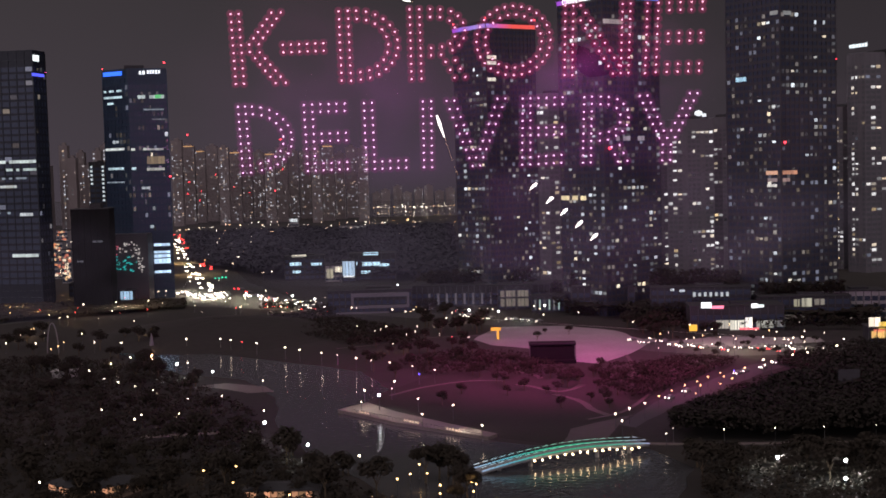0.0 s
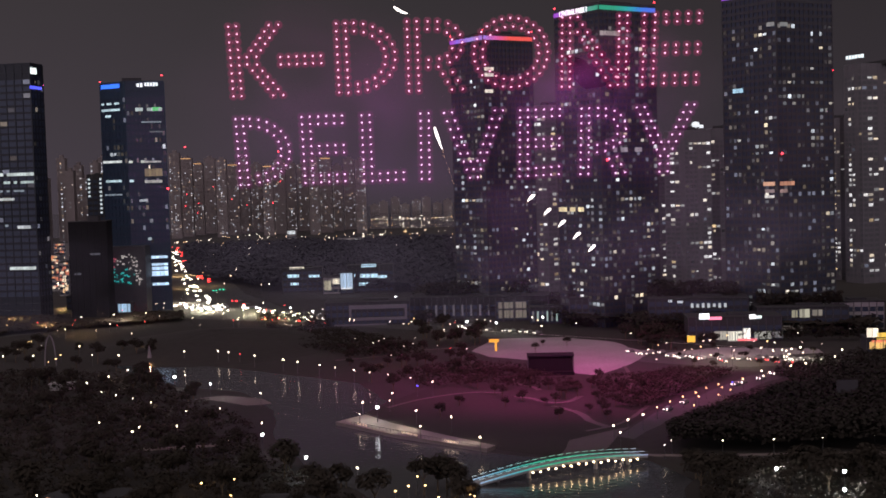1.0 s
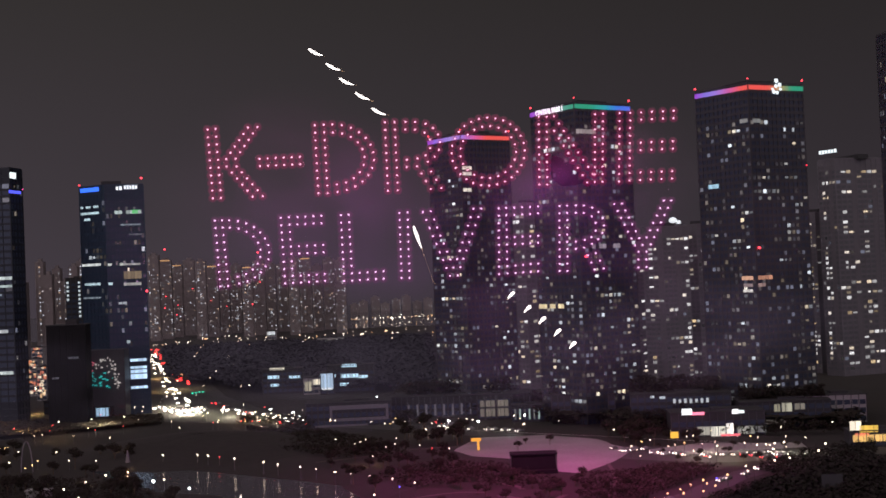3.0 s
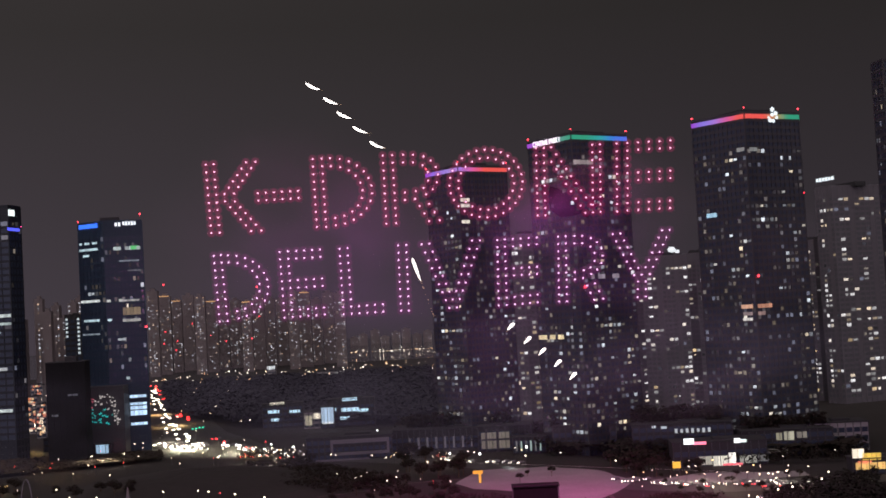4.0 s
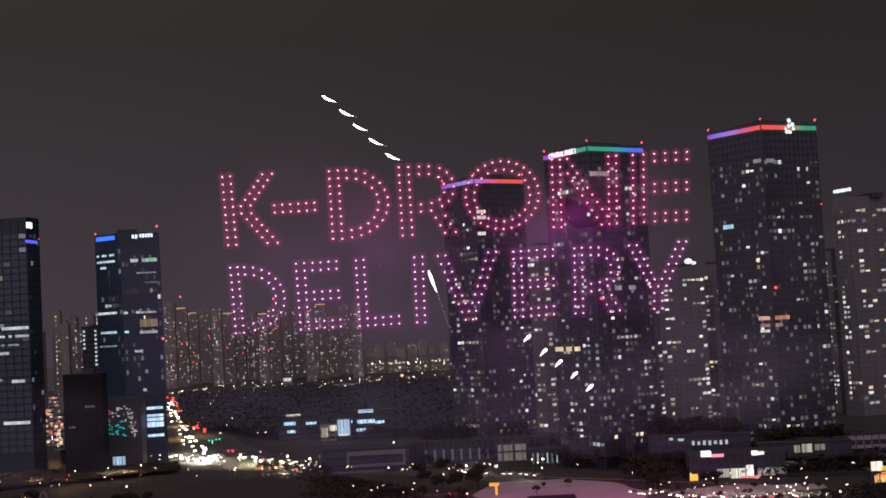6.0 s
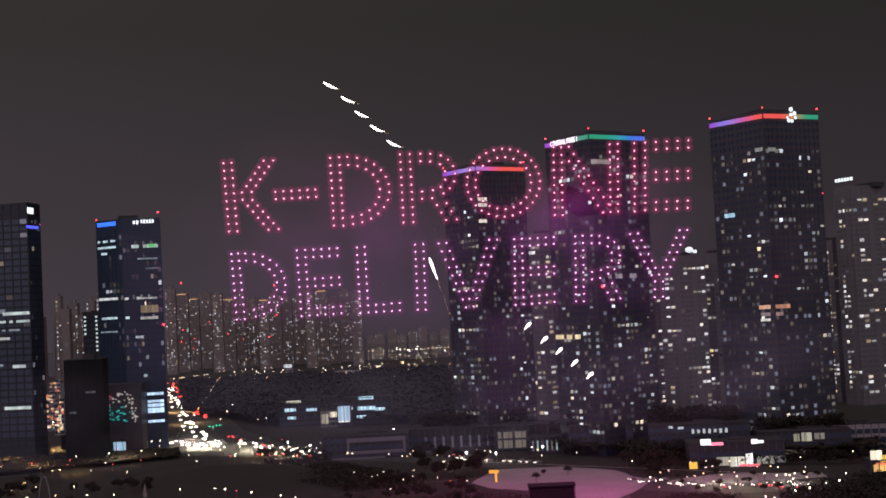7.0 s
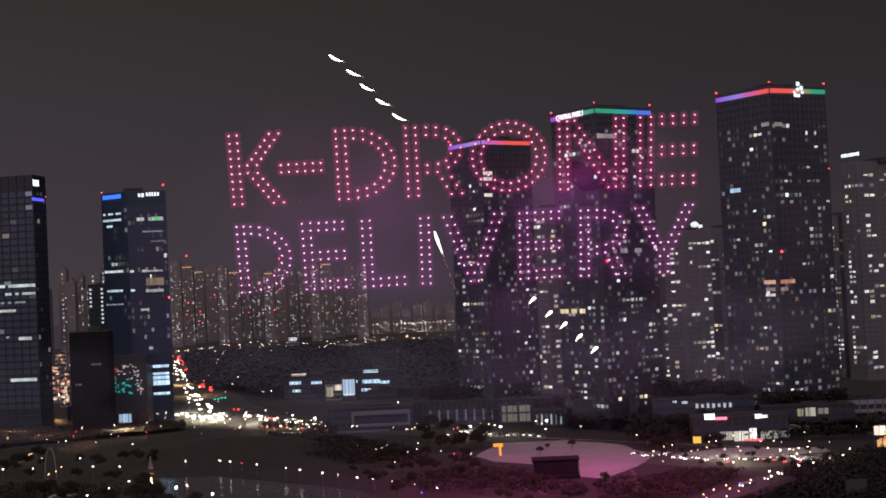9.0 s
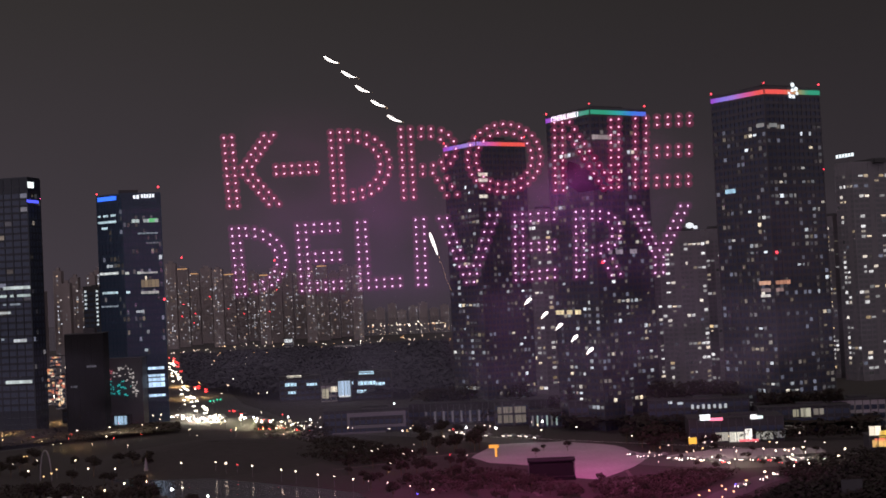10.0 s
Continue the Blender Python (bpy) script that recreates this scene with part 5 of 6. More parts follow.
for x, y, power, col in ((-90.9, 490.6, 2400, C_WHITE), (-24.24, 431.3, 1700, C_WHITE), (-39.8, 351.8, 4800, C_WHITE), (81.2, 322.1, 9000, C_WHITE), (94.0, 308.3, 9000, C_WHITE), (122.1, 534.9, 3500, C_WARM),
                         (146.3, 533.0, 2800, C_WARM), (98.8, 522.6, 1800, C_WARM), (-157.4, 853.0, 230000, C_WARM), (-120.0, 815.0, 90000, C_WARM), (-185.0, 905.0, 200000, C_WARM), (-207.5, 1060.2, 200000, C_AMBER), (-245.0, 1210.0, 220000, C_AMBER), (-290.0, 1400.0, 240000, C_AMBER), (-17.0, 414.0, 4200, C_WARM), (3.0, 391.0, 4200, C_WARM), (-28.0, 431.0, 3600, C_WARM), (-93.0, 303.7, 3500, C_AMBER), (-77.6, 306.5, 3500, C_AMBER), (-41.0, 295.2, 5000, C_AMBER),
                         (-3.24, 301.9, 2500, C_AMBER), (-267.1, 893.9, 60000, C_AMBER), (-320.3, 1073.9, 60000, C_AMBER), (-238.0, 768.0, 22000, C_AMBER), (-272.0, 806.0, 30000, C_AMBER), (-196.0, 786.0, 50000, C_WARM), (-93.7, 752.0, 90000, C_WARM), (15.0, 700.0, 30000, C_WARM), (118.0, 560.0, 24000, C_WARM), (148.0, 552.0, 24000, C_WARM), (-26.97, 574.1, 2500, C_AMBER), (38.5, 658.7, 4000, C_WHITE), (-1.83, 668.3, 4000, C_WARM), (-205.7, 728.6, 10000, C_AMBER),
                         (-56.5, 386.0, 3200, C_WHITE), (-109.0, 512.6, 4500, C_WHITE), (-138.9, 526.1, 1600, C_WARM), (-107.6, 464.1, 900, C_WARM), (-88.3, 415.6, 900, C_WARM), (-124.0, 387.0, 1200, C_WARM),
                         (-65.0, 333.0, 1500, C_AMBER), (-14.15, 318.2, 1500, C_AMBER), (4.5, 308.0, 1500, C_AMBER), (-182.6, 596.0, 700, C_AMBER), (-217.0, 664.0, 3200, C_AMBER), (-147.0, 632.0, 900, C_AMBER),
                         (92.8, 445.8, 700, C_AMBER), (99.0, 462.0, 700, C_AMBER), (128.0, 394.0, 900, C_WARM)):
    if power > 6000:  # shaded road lanterns shine downwards
        lamp("lamp_light", "SPOT", pose(x, y, 9.0), power, col, 0.6, 168)
    else:
        lamp("lamp_light", "SPOT", pose(x, y, 7.5), power, col, 0.6, 150)

def signal(x, y, colour, label):
    top = thing("traffic_light", x, y, 0, label, "traffic light", "traffic lights")
    bm = bmesh.new()
    tube(bm, (2.4, 0, 0), (2.4, 0, 7.2), 0.12, 0.09, 6)
    tube(bm, (2.4, 0, 6.9), (-2.2, 0, 7.1), 0.08, 0.06, 6)
    part("post", bm, M_POLE, top)
    for dx in (-1.9, 0.6):
        bm = bmesh.new()
        block(bm, dx, 0, 6.2, 1.5, 0.4, 0.7)
        case = part("signal_head", bm, M_FRAME, top)
        piece("lens", GLOBE, case, Matrix.Translation((dx, -0.3, 6.55)) @ Matrix.Diagonal((0.62, 0.2, 0.42, 1)), colour)


signal(-163.6, 945.9, (0.0, 0.2, 0.12), "overhead traffic light showing green")
signal(-167.0, 937.0, (0.0, 0.2, 0.12), "overhead traffic light showing green")
signal(-138.7, 847.6, (0.35, 0.01, 0.015), "overhead traffic light showing red")

pb2 = thing("notice_board", 123.6, 401.5, 8, "dim grey panel standing on the wooded hillside", "board")
for nm, x0, z0, sx, sz in (("panel", 0, 2.4, 6.6, 4.6), ("post", -2.4, -4, 0.25, 7), ("post", 2.4, -4, 0.25, 7)):
    bm = bmesh.new()
    block(bm, x0, 0 if nm == "panel" else 0.3, z0, sx, 0.25, sz)
    part(nm, bm, M_POLE if nm == "post" else M_CONC_D, pb2)

# ---- quay and bridge ----
bm = bmesh.new()
prism(bm, [(-38.4, 430.9), (-18.10, 406.0), (10.48, 380.1), (13.17, 384.6), (-0.28, 401.0), (-18.84, 425.1), (-29.27, 443.2)], 0.0, 1.1)
quay = tagged(new("quay", mesh_of("quay", bm, M_QUAY)), "pale stone quay with lit seating steps", "quay", kind="structure")
qa, qb = Vector((-32.8, 424.8, 1.1)), Vector((7.99, 379.7, 1.1))
for i in range(34):
    p = qa.lerp(qb, i / 33)
    bm = bmesh.new()
    block(bm, 0, 0, 0, 0.09, 0.09, 1.05)
    o = part("rail_post", bm, M_POLE, quay)
    o.location = p
bm = bmesh.new()
tube(bm, qa + Vector((0, 0, 1.05)), qb + Vector((0, 0, 1.05)), 0.05, 0.05, 6)
part("handrail", bm, M_POLE, quay)
for a, n in ((0.05, 4), (0.42, 6), (0.75, 5)):
    for i in range(n):
        p = qa.lerp(qb, a + i * 0.022)
        piece("step_light", STRIP, quay, Matrix.Translation(p + Vector((0.4, 0.9, 0.5))) @ Matrix.Rotation(-0.75, 4, "Z") @ Matrix.Diagonal((0.6, 0.15, 0.7, 1)), (1.0, 0.7, 0.5))

B0, B1 = Vector((6.30, 338.9, 0)), Vector((53.8, 360.9, 0))
bridge = thing("footbridge", B0.x, B0.y, 0, "arched footbridge with green and blue light strips", "bridge")
span = B1 - B0
side = Vector((-span.y, span.x, 0)).normalized()


def deck(f, off=0.0, up=0.0):
    return span * f + side * off + Vector((0, 0, 0.6 + 1.6 * f + 2.0 * math.sin(math.pi * f) + up))


bm = bmesh.new()
rows = [[bm.verts.new(deck(i / 40, o, u)) for o, u in ((-2.2, 0), (2.2, 0), (2.0, -0.6), (-2.0, -0.6))] for i in range(41)]
for a, b in zip(rows, rows[1:]):
    for j in range(4):
        bm.faces.new((a[j], a[(j + 1) % 4], b[(j + 1) % 4], b[j]))
part("deck", bm, M_CONC, bridge)
for off in (-2.2, 2.2):
    bm = bmesh.new()
    for i in range(40):
        tube(bm, deck(i / 40, off, 1.2), deck((i + 1) / 40, off, 1.2), 0.08, 0.08, 6)
    part("handrail", bm, M_POLE, bridge)
    for i in range(41):
        bm = bmesh.new()
        tube(bm, deck(i / 40, off, 0), deck(i / 40, off, 1.2), 0.05, 0.05, 5)
        part("rail_post", bm, M_POLE, bridge)
    for i in range(40):
        f = (i + 0.5) / 40
        a, b = deck(i / 40, off), deck((i + 1) / 40, off)
        col = blend([(0.4, 0.55, 0.8), (0.1, 0.5, 0.65), (0.0, 0.55, 0.36), (0.0, 0.5, 0.27), (0.0, 0.42, 0.26), (0.1, 0.45, 0.35), (0.35, 0.35, 0.6)], f)
        mid = (a + b) / 2
        q = (b - a).to_track_quat("X", "Z").to_matrix().to_4x4()
        piece("led_strip", LED_BAR, bridge, Matrix.Translation(mid + side * (0.12 if off > 0 else -0.12) + Vector((0, 0, 0.35))) @ q @ Matrix.Diagonal(((b - a).length * 0.9, 0.12, 0.34, 1)), col)
        if i % 2 == 0:
            piece("rail_led", LED_BAR, bridge, Matrix.Translation(mid + Vector((0, 0, 1.3))) @ q @ Matrix.Diagonal(((b - a).length * 1.3, 0.1, 0.12, 1)), tuple(min(1, c + 0.35) for c in col))
for i in range(15):
    f = 0.3 + 0.045 * i
    piece("bridge_lamp", GLOBE, bridge, Matrix.Translation(deck(f, -2.5, -0.75 - 0.3 * (i % 2))) @ Matrix.Diagonal((0.26, 0.26, 0.26, 1)), (1.2, 0.85, 0.48))
for f in (0.12, 0.3, 0.7, 0.9):
    bm = bmesh.new()
    tube(bm, Vector((deck(f).x, deck(f).y, -0.2)), deck(f, 0, -0.5), 0.6, 0.5, 10)
    part("pier", bm, M_CONC, bridge)

# lit cone tower and ferris arch in the park
bm = bmesh.new()
tube(bm, (0, 0, 0), (0, 0, 7.5), 1.5, 0.15, 10)
cone = tagged(new("lit_obelisk", mesh_of("lit_obelisk", bm, M_APT)), "slim pale obelisk lit from its foot", "monument")
cone.location = (-140.4, 606.3, 0)
lamp("obelisk_uplight", "POINT", pose(-137.7, 594.4, 1.2), 900, C_AMBER, 0.3)
bm = bmesh.new()
ring = None
for i in range(25):
    a = math.pi * i / 24
    c, d = Vector((math.cos(a) * 2.6, 0, math.sin(a) * 14)), Vector((math.cos(a), 0, math.sin(a) * 0.3)).normalized()
    nxt = [bm.verts.new(c + d * 0.22 * p + Vector((0, 0.22 * q, 0))) for p, q in ((-1, -1), (1, -1), (1, 1), (-1, 1))]
    if ring:
        for k in range(4):
            bm.faces.new((ring[k], ring[(k + 1) % 4], nxt[(k + 1) % 4], nxt[k]))
    ring = nxt
arch = tagged(new("park_arch", mesh_of("park_arch", bm, M_APT)), "tall narrow pale arch in the park", "arch")
arch.location = (-185.4, 601.5, 0)
bm = bmesh.new()
block(bm, 0, 0, 0, 9, 5, 2.6)
prism(bm, [(-5, -3), (5, -3), (5, 3), (-5, 3)], 2.6, 3.0)
kiosk = tagged(new("kiosk", mesh_of("kiosk", bm, M_CONC)), "small flat-roofed park kiosk", "kiosk")
kiosk.location = (-157.6, 525.6, 0)


# ---- cars ----
def make_car(front, r=0.5):
    top = thing("car", 0, -500, 0, "car with headlights on" if front else "car with red tail lights on", "car", "traffic")
    bm = bmesh.new()
    block(bm, 0, 0, 0.35, 1.8, 4.4, 0.65, 0, 0.94)
    block(bm, 0, 0.2, 1.0, 1.6, 2.4, 0.5, 0, 0.78)
    part("body", bm, M_CAR, top)
    for sx in (-0.8, 0.8):
        for sy in (-1.4, 1.4):
            bm = bmesh.new()
            tube(bm, (sx - 0.1, sy, 0.33), (sx + 0.1, sy, 0.33), 0.33, 0.33, 10)
            part("wheel", bm, M_RUBBER, top)
        # light globes larger than the real lenses, glare included in their shape
        piece("headlight" if front else "tail_light", GLOBE, top, Matrix.Translation((sx * 0.8, -2.1, 0.75)) @ Matrix.Diagonal((r, r * 0.6, r * 0.85, 1)), (1.0, 0.9, 0.75) if front else (0.95, 0.03, 0.03))
    return top


CARS = [make_car(True), make_car(False), make_car(True, 0.24), make_car(False, 0.24)]
rng = random.Random(5)


def traffic(kind, pts, n, spread, crowd=1.0):
    """n cars along a polyline, more of them near its start where crowd is over one."""
    lens = [math.hypot(b[0] - a[0], b[1] - a[1]) for a, b in zip(pts, pts[1:])]
    for _ in range(n):
        d = sum(lens) * rng.random() ** crowd
        for (a, b), w in zip(zip(pts, pts[1:]), lens):
            if d <= w:
                break
            d -= w
        f = d / w
        turn = math.degrees(math.atan2(b[1] - a[1], b[0] - a[0])) - 90
        copy_thing(CARS[kind], pose(a[0] + (b[0] - a[0]) * f + rng.uniform(-spread, spread), a[1] + (b[1] - a[1]) * f + rng.uniform(-spread, spread), 0.1, 0, 0, max(-45, min(45, turn + rng.uniform(-4, 4)))))


traffic(0, [(-157.3, 877.9), (-191.5, 986.6), (-258.1, 1263.6), (-351.4, 1671.4)], 48, 5, 1.4)
traffic(0, [(-177.2, 891.6), (-143.8, 854.6)], 60, 12)
traffic(1, [(-201.4, 1101.5), (-264.2, 1351.9), (-330.3, 1621.2), (-387.4, 1855.9)], 52, 5, 1.0)
traffic(1, [(-152.4, 918.6), (-134.5, 879.7), (-105.2, 815.0)], 7, 3)
traffic(0, [(-134.0, 863.6), (-106.2, 822.4), (-75.8, 767.5)], 22, 6)
traffic(1, [(-112.0, 790.0), (-70.0, 742.0)], 8, 5)
traffic(1, [(-201.3, 829.4), (-168.3, 846.1)], 12, 3)
traffic(2, [(-15.02, 746.3), (10.40, 708.3), (47.7, 668.3)], 14, 4)
traffic(3, [(5.99, 729.3), (12.16, 719.1)], 3, 2)
traffic(2, [(87.9, 586.9), (108.7, 562.2), (134.5, 557.2), (156.6, 549.4)], 34, 6)
traffic(2, [(65.2, 425.4), (106.6, 486.1), (136.8, 520.0)], 6, 1.5)
traffic(3, [(94.4, 565.0), (153.8, 539.6)], 7, 4)
for c in CARS:
    for o in (*c.children_recursive, c):
        bpy.data.objects.remove(o)

# ---- the drone formation: letters of lit drones ----
LEAN, CY, CZ = 0.27, 350.0, 105.0


def drone_mesh(name, led, halo):
    bm = bmesh.new()
    ball(bm, (0, 0, -0.05), 0.27, 1.0, 1)
    for f in bm.faces:
        f.material_index = 1
    old = set(bm.faces)
    for r in (0.6, 1.15):  # half shells added to imitate bloom, no part of a drone
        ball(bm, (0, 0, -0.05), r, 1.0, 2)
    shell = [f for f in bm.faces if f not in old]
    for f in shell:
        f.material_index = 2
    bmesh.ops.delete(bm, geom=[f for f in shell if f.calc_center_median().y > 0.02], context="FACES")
    block(bm, 0, 0, 0.18, 0.24, 0.24, 0.1)
    for a in (45, 135, 225, 315):
        d = Vector((math.cos(radians(a)), math.sin(radians(a)), 0)) * 0.34
        tube(bm, (0, 0, 0.23), d + Vector((0, 0, 0.23)), 0.025, 0.02, 4)
        tube(bm, d + Vector((0, 0, 0.22)), d + Vector((0, 0, 0.28)), 0.12, 0.12, 6)
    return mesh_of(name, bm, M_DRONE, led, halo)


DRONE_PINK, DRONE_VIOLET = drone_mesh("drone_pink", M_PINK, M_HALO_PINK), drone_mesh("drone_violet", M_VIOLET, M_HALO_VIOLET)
k_len = math.sqrt(1 + LEAN * LEAN)
letter = None
drone = DRONE_PINK


def begin(label, u, w):
    global letter
    letter = thing("drone_letter", u, CY - LEAN * w / k_len, CZ + w / k_len, label, "drone letter", "drone show lettering")


def dot(u, w):
    p = Vector((u, CY - LEAN * w / k_len, CZ + w / k_len)) - letter.location
    piece("drone", drone, letter, Matrix.Translation(p))


def line(u0, w0, u1, w1, n):
    for i in range(n):
        f = i / max(1, n - 1)
        dot(u0 + (u1 - u0) * f, w0 + (w1 - w0) * f)


def arc(u, w, u1, w1, a0, a1, n):
    """n drones on an ellipse about (u, w); (u1, w1) gives the corner of its box; angles in degrees."""
    ru, rw = abs(u1 - u), abs(w1 - w)
    for i in range(n):
        a = radians(a0 + (a1 - a0) * i / max(1, n - 1))
        dot(u + math.cos(a) * ru, w + math.sin(a) * rw)


begin("letter K of pink-lit drones hovering", -48.99, 9.39)
line(-55.66, 18.26, -55.71, -0.33, 10)
line(-53.54, 18.32, -53.50, -0.36, 10)
line(-51.35, 10.12, -44.96, 18.36, 6)
line(-48.78, 10.15, -42.40, 18.39, 6)
line(-51.36, 8.12, -45.04, -0.38, 6)
line(-48.72, 8.00, -42.30, -0.36, 6)
begin("hyphen of pink-lit drones hovering", -37.21, 8.82)
line(-42.44, 9.84, -31.68, 9.94, 6)
line(-42.44, 7.85, -31.66, 7.94, 6)
begin("letter D of pink-lit drones hovering", -20.23, 8.77)
line(-27.19, 18.26, -27.34, -0.16, 10)
line(-24.78, 18.30, -24.83, -0.28, 10)
arc(-22.94, 9.13, -11.89, 18.29, 88, -86, 14)
arc(-22.79, 9.05, -14.43, 16.13, 88, -86, 11)
begin("letter R of pink-lit drones hovering", -2.04, 8.66)
line(-8.50, 18.28, -8.58, -0.29, 10)
line(-5.94, 18.23, -5.91, -0.27, 10)
line(-3.08, 18.17, -0.45, 18.04, 2)
arc(-0.50, 12.26, 5.96, 18.04, 64, -62, 7)
line(-3.18, 16.13, -0.55, 16.00, 2)
arc(-0.36, 12.03, 3.45, 15.88, 52, -88, 5)
line(-3.13, 7.94, -3.13, 7.94, 1)
line(-3.23, 5.95, -0.49, 6.05, 2)
line(0.63, 4.06, 2.95, -0.23, 3)
line(3.24, 4.48, 5.85, -0.14, 3)
begin("letter O of pink-lit drones hovering", 18.77, 9.19)
arc(18.77, 9.19, 28.59, 18.40, 90, -257, 28)
arc(18.77, 9.11, 26.26, 16.16, 84, -259, 21)
begin("letter N of pink-lit drones hovering", 40.92, 8.89)
line(32.51, 18.13, 32.34, -0.27, 10)
line(34.62, 18.03, 34.47, -0.37, 10)
line(36.58, 18.09, 46.89, 1.97, 9)
line(36.57, 14.14, 45.32, -0.28, 8)
line(47.60, 18.17, 47.38, -0.22, 10)
line(49.71, 18.22, 49.45, -0.17, 10)
begin("letter E of pink-lit drones hovering", 60.97, 8.99)
line(54.16, 18.16, 53.95, -0.38, 10)
line(57.03, 18.17, 56.78, -0.21, 10)
line(59.90, 18.19, 68.66, 18.22, 4)
line(59.96, 16.21, 68.65, 16.25, 4)
line(59.84, 10.04, 68.49, 10.01, 4)
line(59.82, 7.98, 68.49, 8.02, 4)
line(59.78, 1.89, 68.32, 1.86, 4)
line(59.68, -0.20, 68.32, -0.15, 4)
drone = DRONE_VIOLET
begin("letter D of violet-lit drones hovering", -49.45, -15.57)
line(-55.63, -6.58, -55.61, -25.00, 10)
line(-53.71, -6.52, -53.44, -24.95, 10)
arc(-52.22, -15.59, -41.62, -6.64, 88, -80, 14)
arc(-52.07, -15.59, -43.92, -8.65, 88, -80, 11)
begin("letter E of violet-lit drones hovering", -32.50, -15.61)
line(-37.86, -6.51, -37.86, -24.92, 10)
line(-35.63, -6.46, -35.69, -24.87, 10)
line(-33.34, -6.50, -26.90, -6.42, 4)
line(-33.48, -8.53, -26.96, -8.46, 4)
line(-33.51, -14.61, -26.89, -14.54, 4)
line(-33.50, -16.67, -26.87, -16.60, 4)
line(-33.46, -22.90, -26.95, -22.74, 4)
line(-33.52, -24.82, -26.92, -24.66, 4)
begin("letter L of violet-lit drones hovering", -17.14, -16.37)
line(-21.62, -6.52, -21.74, -24.92, 10)
line(-19.48, -6.47, -19.49, -24.87, 10)
line(-17.36, -22.82, -10.84, -22.66, 4)
line(-17.39, -24.82, -10.88, -24.74, 4)
begin("letter I of violet-lit drones hovering", -4.76, -15.55)
line(-5.77, -6.52, -5.99, -24.74, 10)
line(-3.54, -6.47, -3.83, -24.85, 10)
begin("letter V of violet-lit drones hovering", 8.36, -15.25)
line(0.59, -6.52, 7.27, -24.76, 9)
line(2.74, -6.46, 8.30, -22.41, 8)
line(14.32, -6.25, 9.40, -20.07, 7)
line(16.47, -6.27, 9.37, -24.70, 9)
begin("letter E of violet-lit drones hovering", 26.08, -15.49)
line(21.14, -6.42, 20.84, -24.79, 10)
line(23.21, -6.37, 23.09, -24.75, 10)
line(25.36, -6.40, 31.88, -6.32, 4)
line(25.37, -8.43, 31.83, -8.20, 4)
line(25.34, -14.58, 31.74, -14.50, 4)
line(25.36, -16.56, 31.69, -16.48, 4)
line(25.33, -22.61, 31.62, -22.29, 4)
line(25.35, -24.70, 31.56, -24.52, 4)
begin("letter R of violet-lit drones hovering", 43.51, -15.71)
line(37.70, -6.45, 37.45, -24.66, 10)
line(39.77, -6.40, 39.62, -24.68, 10)
line(42.15, -6.43, 44.29, -6.62, 2)
arc(44.19, -12.27, 49.74, -6.73, 64, -66, 7)
line(42.11, -8.55, 44.26, -8.65, 2)
arc(44.34, -12.51, 47.63, -8.82, 50, -88, 5)
line(42.03, -16.59, 42.03, -16.59, 1)
line(41.99, -18.65, 44.24, -18.37, 2)
line(45.28, -20.57, 47.08, -24.65, 3)
line(47.46, -20.04, 49.64, -24.46, 3)
begin("letter Y of violet-lit drones hovering", 60.34, -15.27)
line(52.58, -6.55, 58.23, -18.34, 7)
line(54.73, -6.50, 60.32, -18.29, 7)
line(66.08, -6.19, 61.41, -16.28, 6)
line(68.15, -6.22, 62.56, -18.24, 7)
line(59.22, -20.14, 59.11, -24.61, 3)
line(61.39, -20.25, 61.36, -24.56, 3)


# ---- spark-trailing drones ----
def comet(label, x, z, dx, dz, y=345.0, width=0.46, seed=1, tail=5):
    """A bright burning spark with a thin broken tail, between (x, z) and (x + dx, z + dz)."""
    rng = random.Random(seed)
    top = thing("firework_spark", x, y, z, label, "firework", "spark-trailing drones")
    bm = bmesh.new()
    pts = [(0.0, 0.35), (0.12, 0.8), (0.3, 1.0), (0.5, 0.9), (0.72, 0.6), (0.9, 0.35), (1.0, 0.12)]
    for (f, r), (g, s) in zip(pts, pts[1:]):
        bend = lambda t: -0.09 * math.sin(math.pi * t) * dx
        tube(bm, (dx * f, 0, dz * f + bend(f)), (dx * g, 0, dz * g + bend(g)), width * r, width * s, 8)
    part("flame", bm, M_SPARK, top, "white-hot flame")
    for i in range(tail):
        bm = bmesh.new()
        f = 1.02 + 0.12 * i + rng.uniform(0, 0.05)
        ball(bm, (dx * f + rng.uniform(-0.15, 0.15), 0, dz * f + rng.uniform(-0.2, 0.2)), width * 0.3 * rng.uniform(0.4, 1.0), 1.0, 1)
        part("ember", bm, M_EMBER, top)
    return top


WHITE_SPARK = "burning white spark trailed by a show drone"
for i, (u, v) in enumerate(((575, 129), (605, 155), (628, 181), (655, 207), (683, 234))):
    x = -28.01 + (u - 575) * 0.15
    comet(WHITE_SPARK, x, 143.0 - (v - 129) * 0.15 - (u - 575) * 0.007, 3.7, -1.9, width=0.36, seed=i, tail=2 + i % 2)
for i, (u, v) in enumerate(((942, 556), (970, 580), (995, 600), (1021, 621), (1047, 643))):
    x = 24.02 + (u - 942) * 0.15
    comet(WHITE_SPARK, x, 76.0 - (v - 556) * 0.1515 - (u - 942) * 0.007, -1.9, -1.7, width=0.42, seed=i + 9, tail=1)
comet("white spark fountain falling from a show drone", -2.08, 94.7, 1.9, -6.0, width=0.38, seed=20, tail=14)


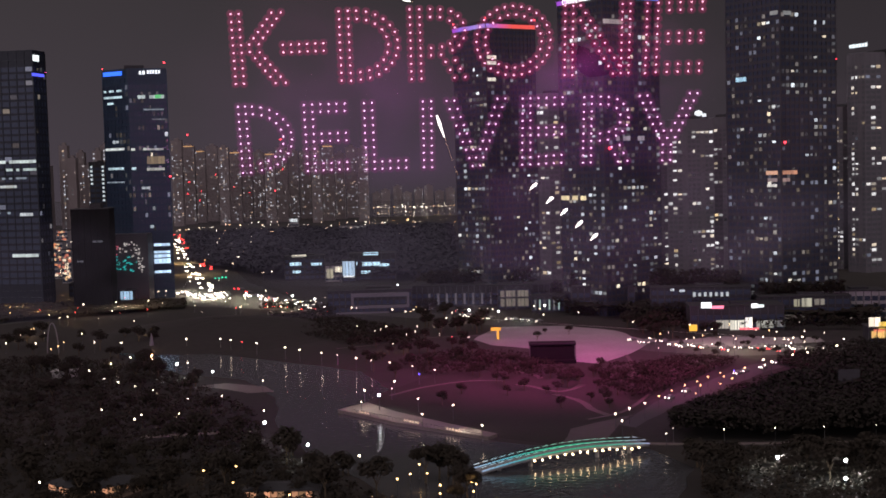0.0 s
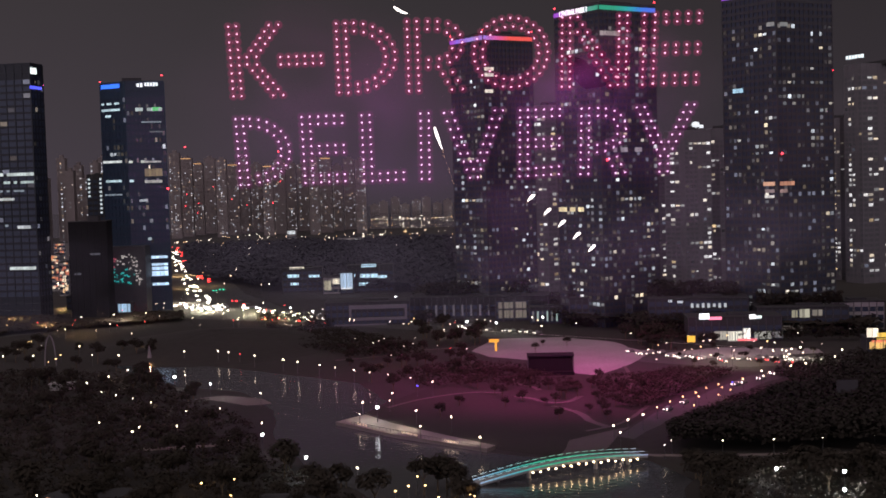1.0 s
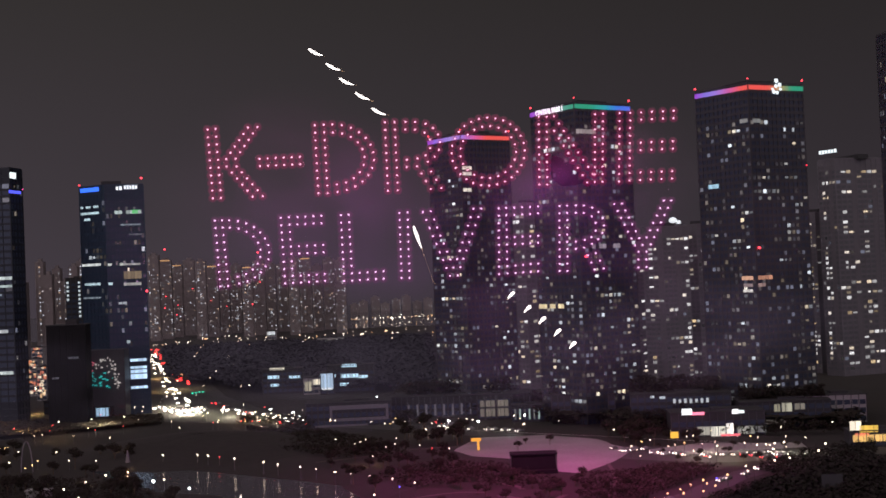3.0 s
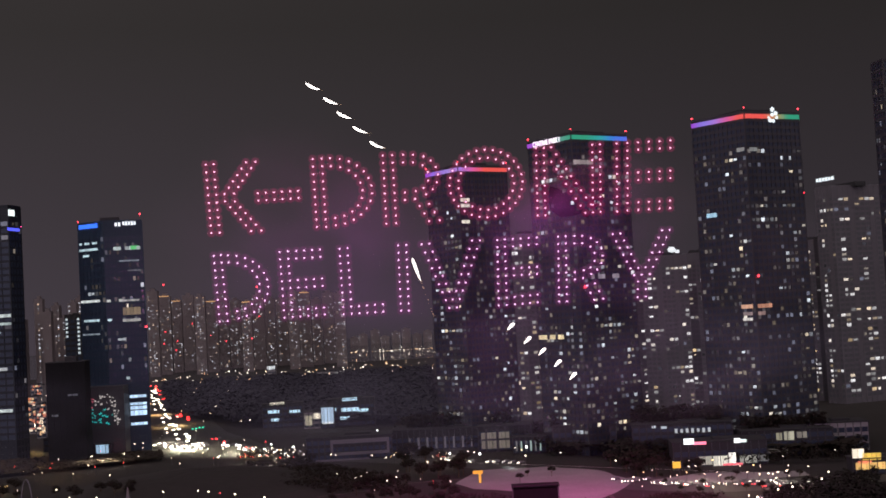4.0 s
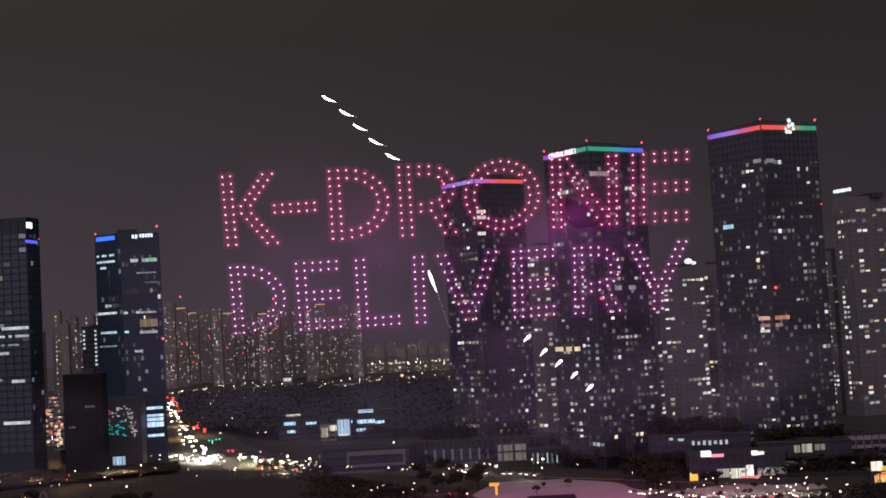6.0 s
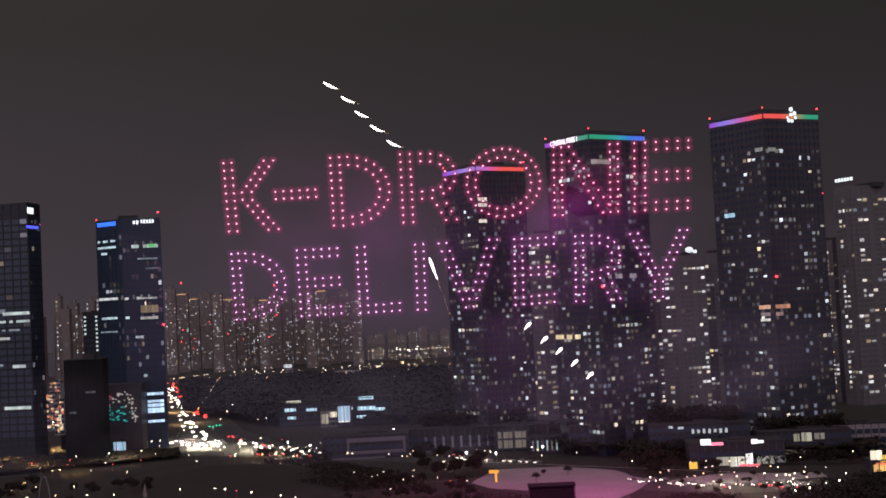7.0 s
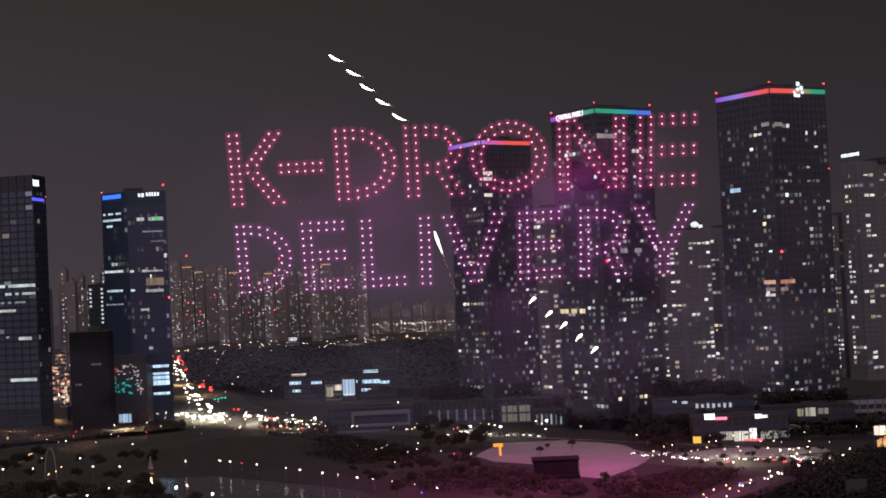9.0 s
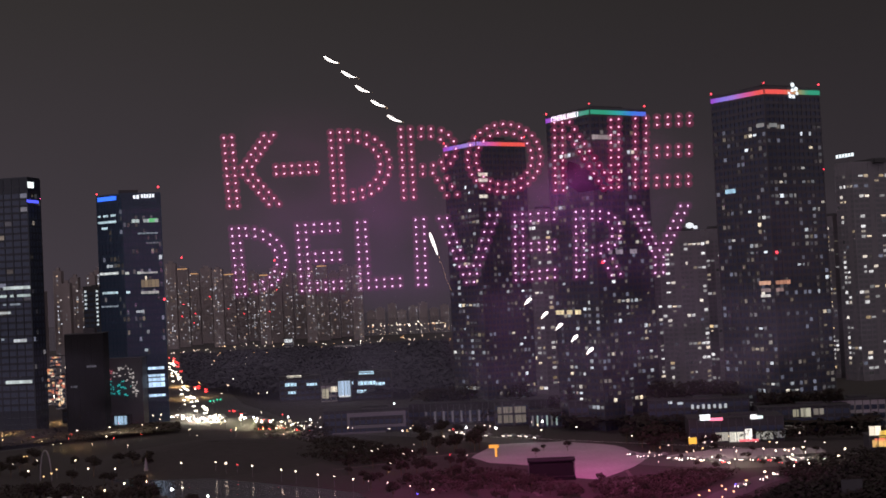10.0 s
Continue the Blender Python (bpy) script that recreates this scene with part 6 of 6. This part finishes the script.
# ---- drifting firework smoke behind the lettering ----
def smoke_material(name, density, colour=(0.75, 0.73, 0.74)):
    m, n, l, p = base(name)
    p.inputs["Base Color"].default_value = (*colour, 1)
    p.inputs["Roughness"].default_value = 1.0
    p.inputs["Specular IOR Level"].default_value = 0.0
    co, sep = n.new("ShaderNodeTexCoord"), n.new("ShaderNodeSeparateXYZ")
    l.new(co.outputs["Object"], sep.inputs[0])
    hyp = []
    for axis in ("X", "Z"):
        q = n.new("ShaderNodeMath")
        q.operation = "MULTIPLY"
        l.new(sep.outputs[axis], q.inputs[0])
        l.new(sep.outputs[axis], q.inputs[1])
        hyp.append(q)
    add, fall = n.new("ShaderNodeMath"), n.new("ShaderNodeMapRange")
    add.operation, fall.interpolation_type = "ADD", "SMOOTHSTEP"
    l.new(hyp[0].outputs[0], add.inputs[0])
    l.new(hyp[1].outputs[0], add.inputs[1])
    fall.inputs["From Min"].default_value, fall.inputs["From Max"].default_value = 1.0, 0.0
    l.new(add.outputs[0], fall.inputs["Value"])
    tx = n.new("ShaderNodeTexNoise")
    tx.inputs["Scale"].default_value, tx.inputs["Detail"].default_value = 1.6, 4
    info = n.new("ShaderNodeObjectInfo")
    tx.noise_dimensions = "4D"
    l.new(info.outputs["Random"], tx.inputs["W"])
    l.new(co.outputs["Object"], tx.inputs["Vector"])
    nr, mul, den = n.new("ShaderNodeMapRange"), n.new("ShaderNodeMath"), n.new("ShaderNodeMath")
    nr.inputs["From Min"].default_value, nr.inputs["From Max"].default_value = 0.3, 0.75
    mul.operation = den.operation = "MULTIPLY"
    den.inputs[1].default_value = density
    l.new(tx.outputs["Fac"], nr.inputs["Value"])
    l.new(nr.outputs[0], mul.inputs[0])
    l.new(fall.outputs[0], mul.inputs[1])
    l.new(mul.outputs[0], den.inputs[0])
    l.new(den.outputs[0], p.inputs["Alpha"])
    return m


_bm = bmesh.new()
ball(_bm, (0, 0, 0), 1.0, 1.0, 4)
bmesh.ops.delete(_bm, geom=[f for f in _bm.faces if f.calc_center_median().y > 0], context="FACES")
SMOKE = mesh_of("smoke_puff", _bm, smoke_material("firework_smoke", 0.015))
DRIFT = SMOKE.copy()
DRIFT.materials[0] = smoke_material("old_smoke", 0.04)
HAZE = SMOKE.copy()
HAZE.materials[0] = smoke_material("thin_haze", 0.018)


def puff(mesh, label, where, size):
    ob = tagged(new("smoke_puff", mesh), label, "smoke", "drifting smoke")
    ob.location, ob.scale = where, size


rng = random.Random(4)
for i in range(7):
    puff(SMOKE, "thin firework smoke drifting in magenta light", (33 + 5.4 * i + rng.uniform(-3, 3), 372 + 5.0 * (i % 3), 109 + rng.uniform(-7, 8)),
         (rng.uniform(15, 22), 4, rng.uniform(11, 17)))
for x, z in ((41, 114), (36, 109)):
    puff(SMOKE, "bright magenta smoke knot between the letters", (x, 366, z), (14, 4, 9))
for x, z, w, h in ((-40, 108, 40, 34), (-8, 98, 42, 34), (-62, 98, 34, 28), (58, 100, 42, 34)):
    puff(HAZE, "faint violet haze behind the lettering", (x, 386, z), (w, 4, h))
# bluish see-through shells added to lift dark areas as haze does
HAZE_VEIL = SMOKE.copy()
HAZE_VEIL.materials[0] = smoke_material("haze_veil", 0.085, (0.6, 0.6, 0.8))
for x, y, z, w, h in ((-95, 925, 16, 120, 40), (-20, 900, 20, 95, 42), (-190, 1010, 24, 90, 44), (-245, 740, 26, 95, 40), (-60, 706, 12, 85, 26), (20, 690, 16, 60, 22), (60, 640, 50, 70, 34), (140, 606, 52, 70, 30)):
    puff(HAZE_VEIL, "bluish haze veil added before the buildings", (x, y, z), (w, 4, h))
for x, y, z, w, h in ((76, 425, 74, 27, 24), (100, 418, 58, 24, 22), (52, 432, 48, 28, 22), (24, 428, 62, 26, 24), (122, 440, 92, 24, 22), (84, 436, 46, 34, 18), (34, 440, 84, 26, 20)):
    puff(DRIFT, "old purple smoke drifting before the towers", (x, y, z), (w, 4, h))
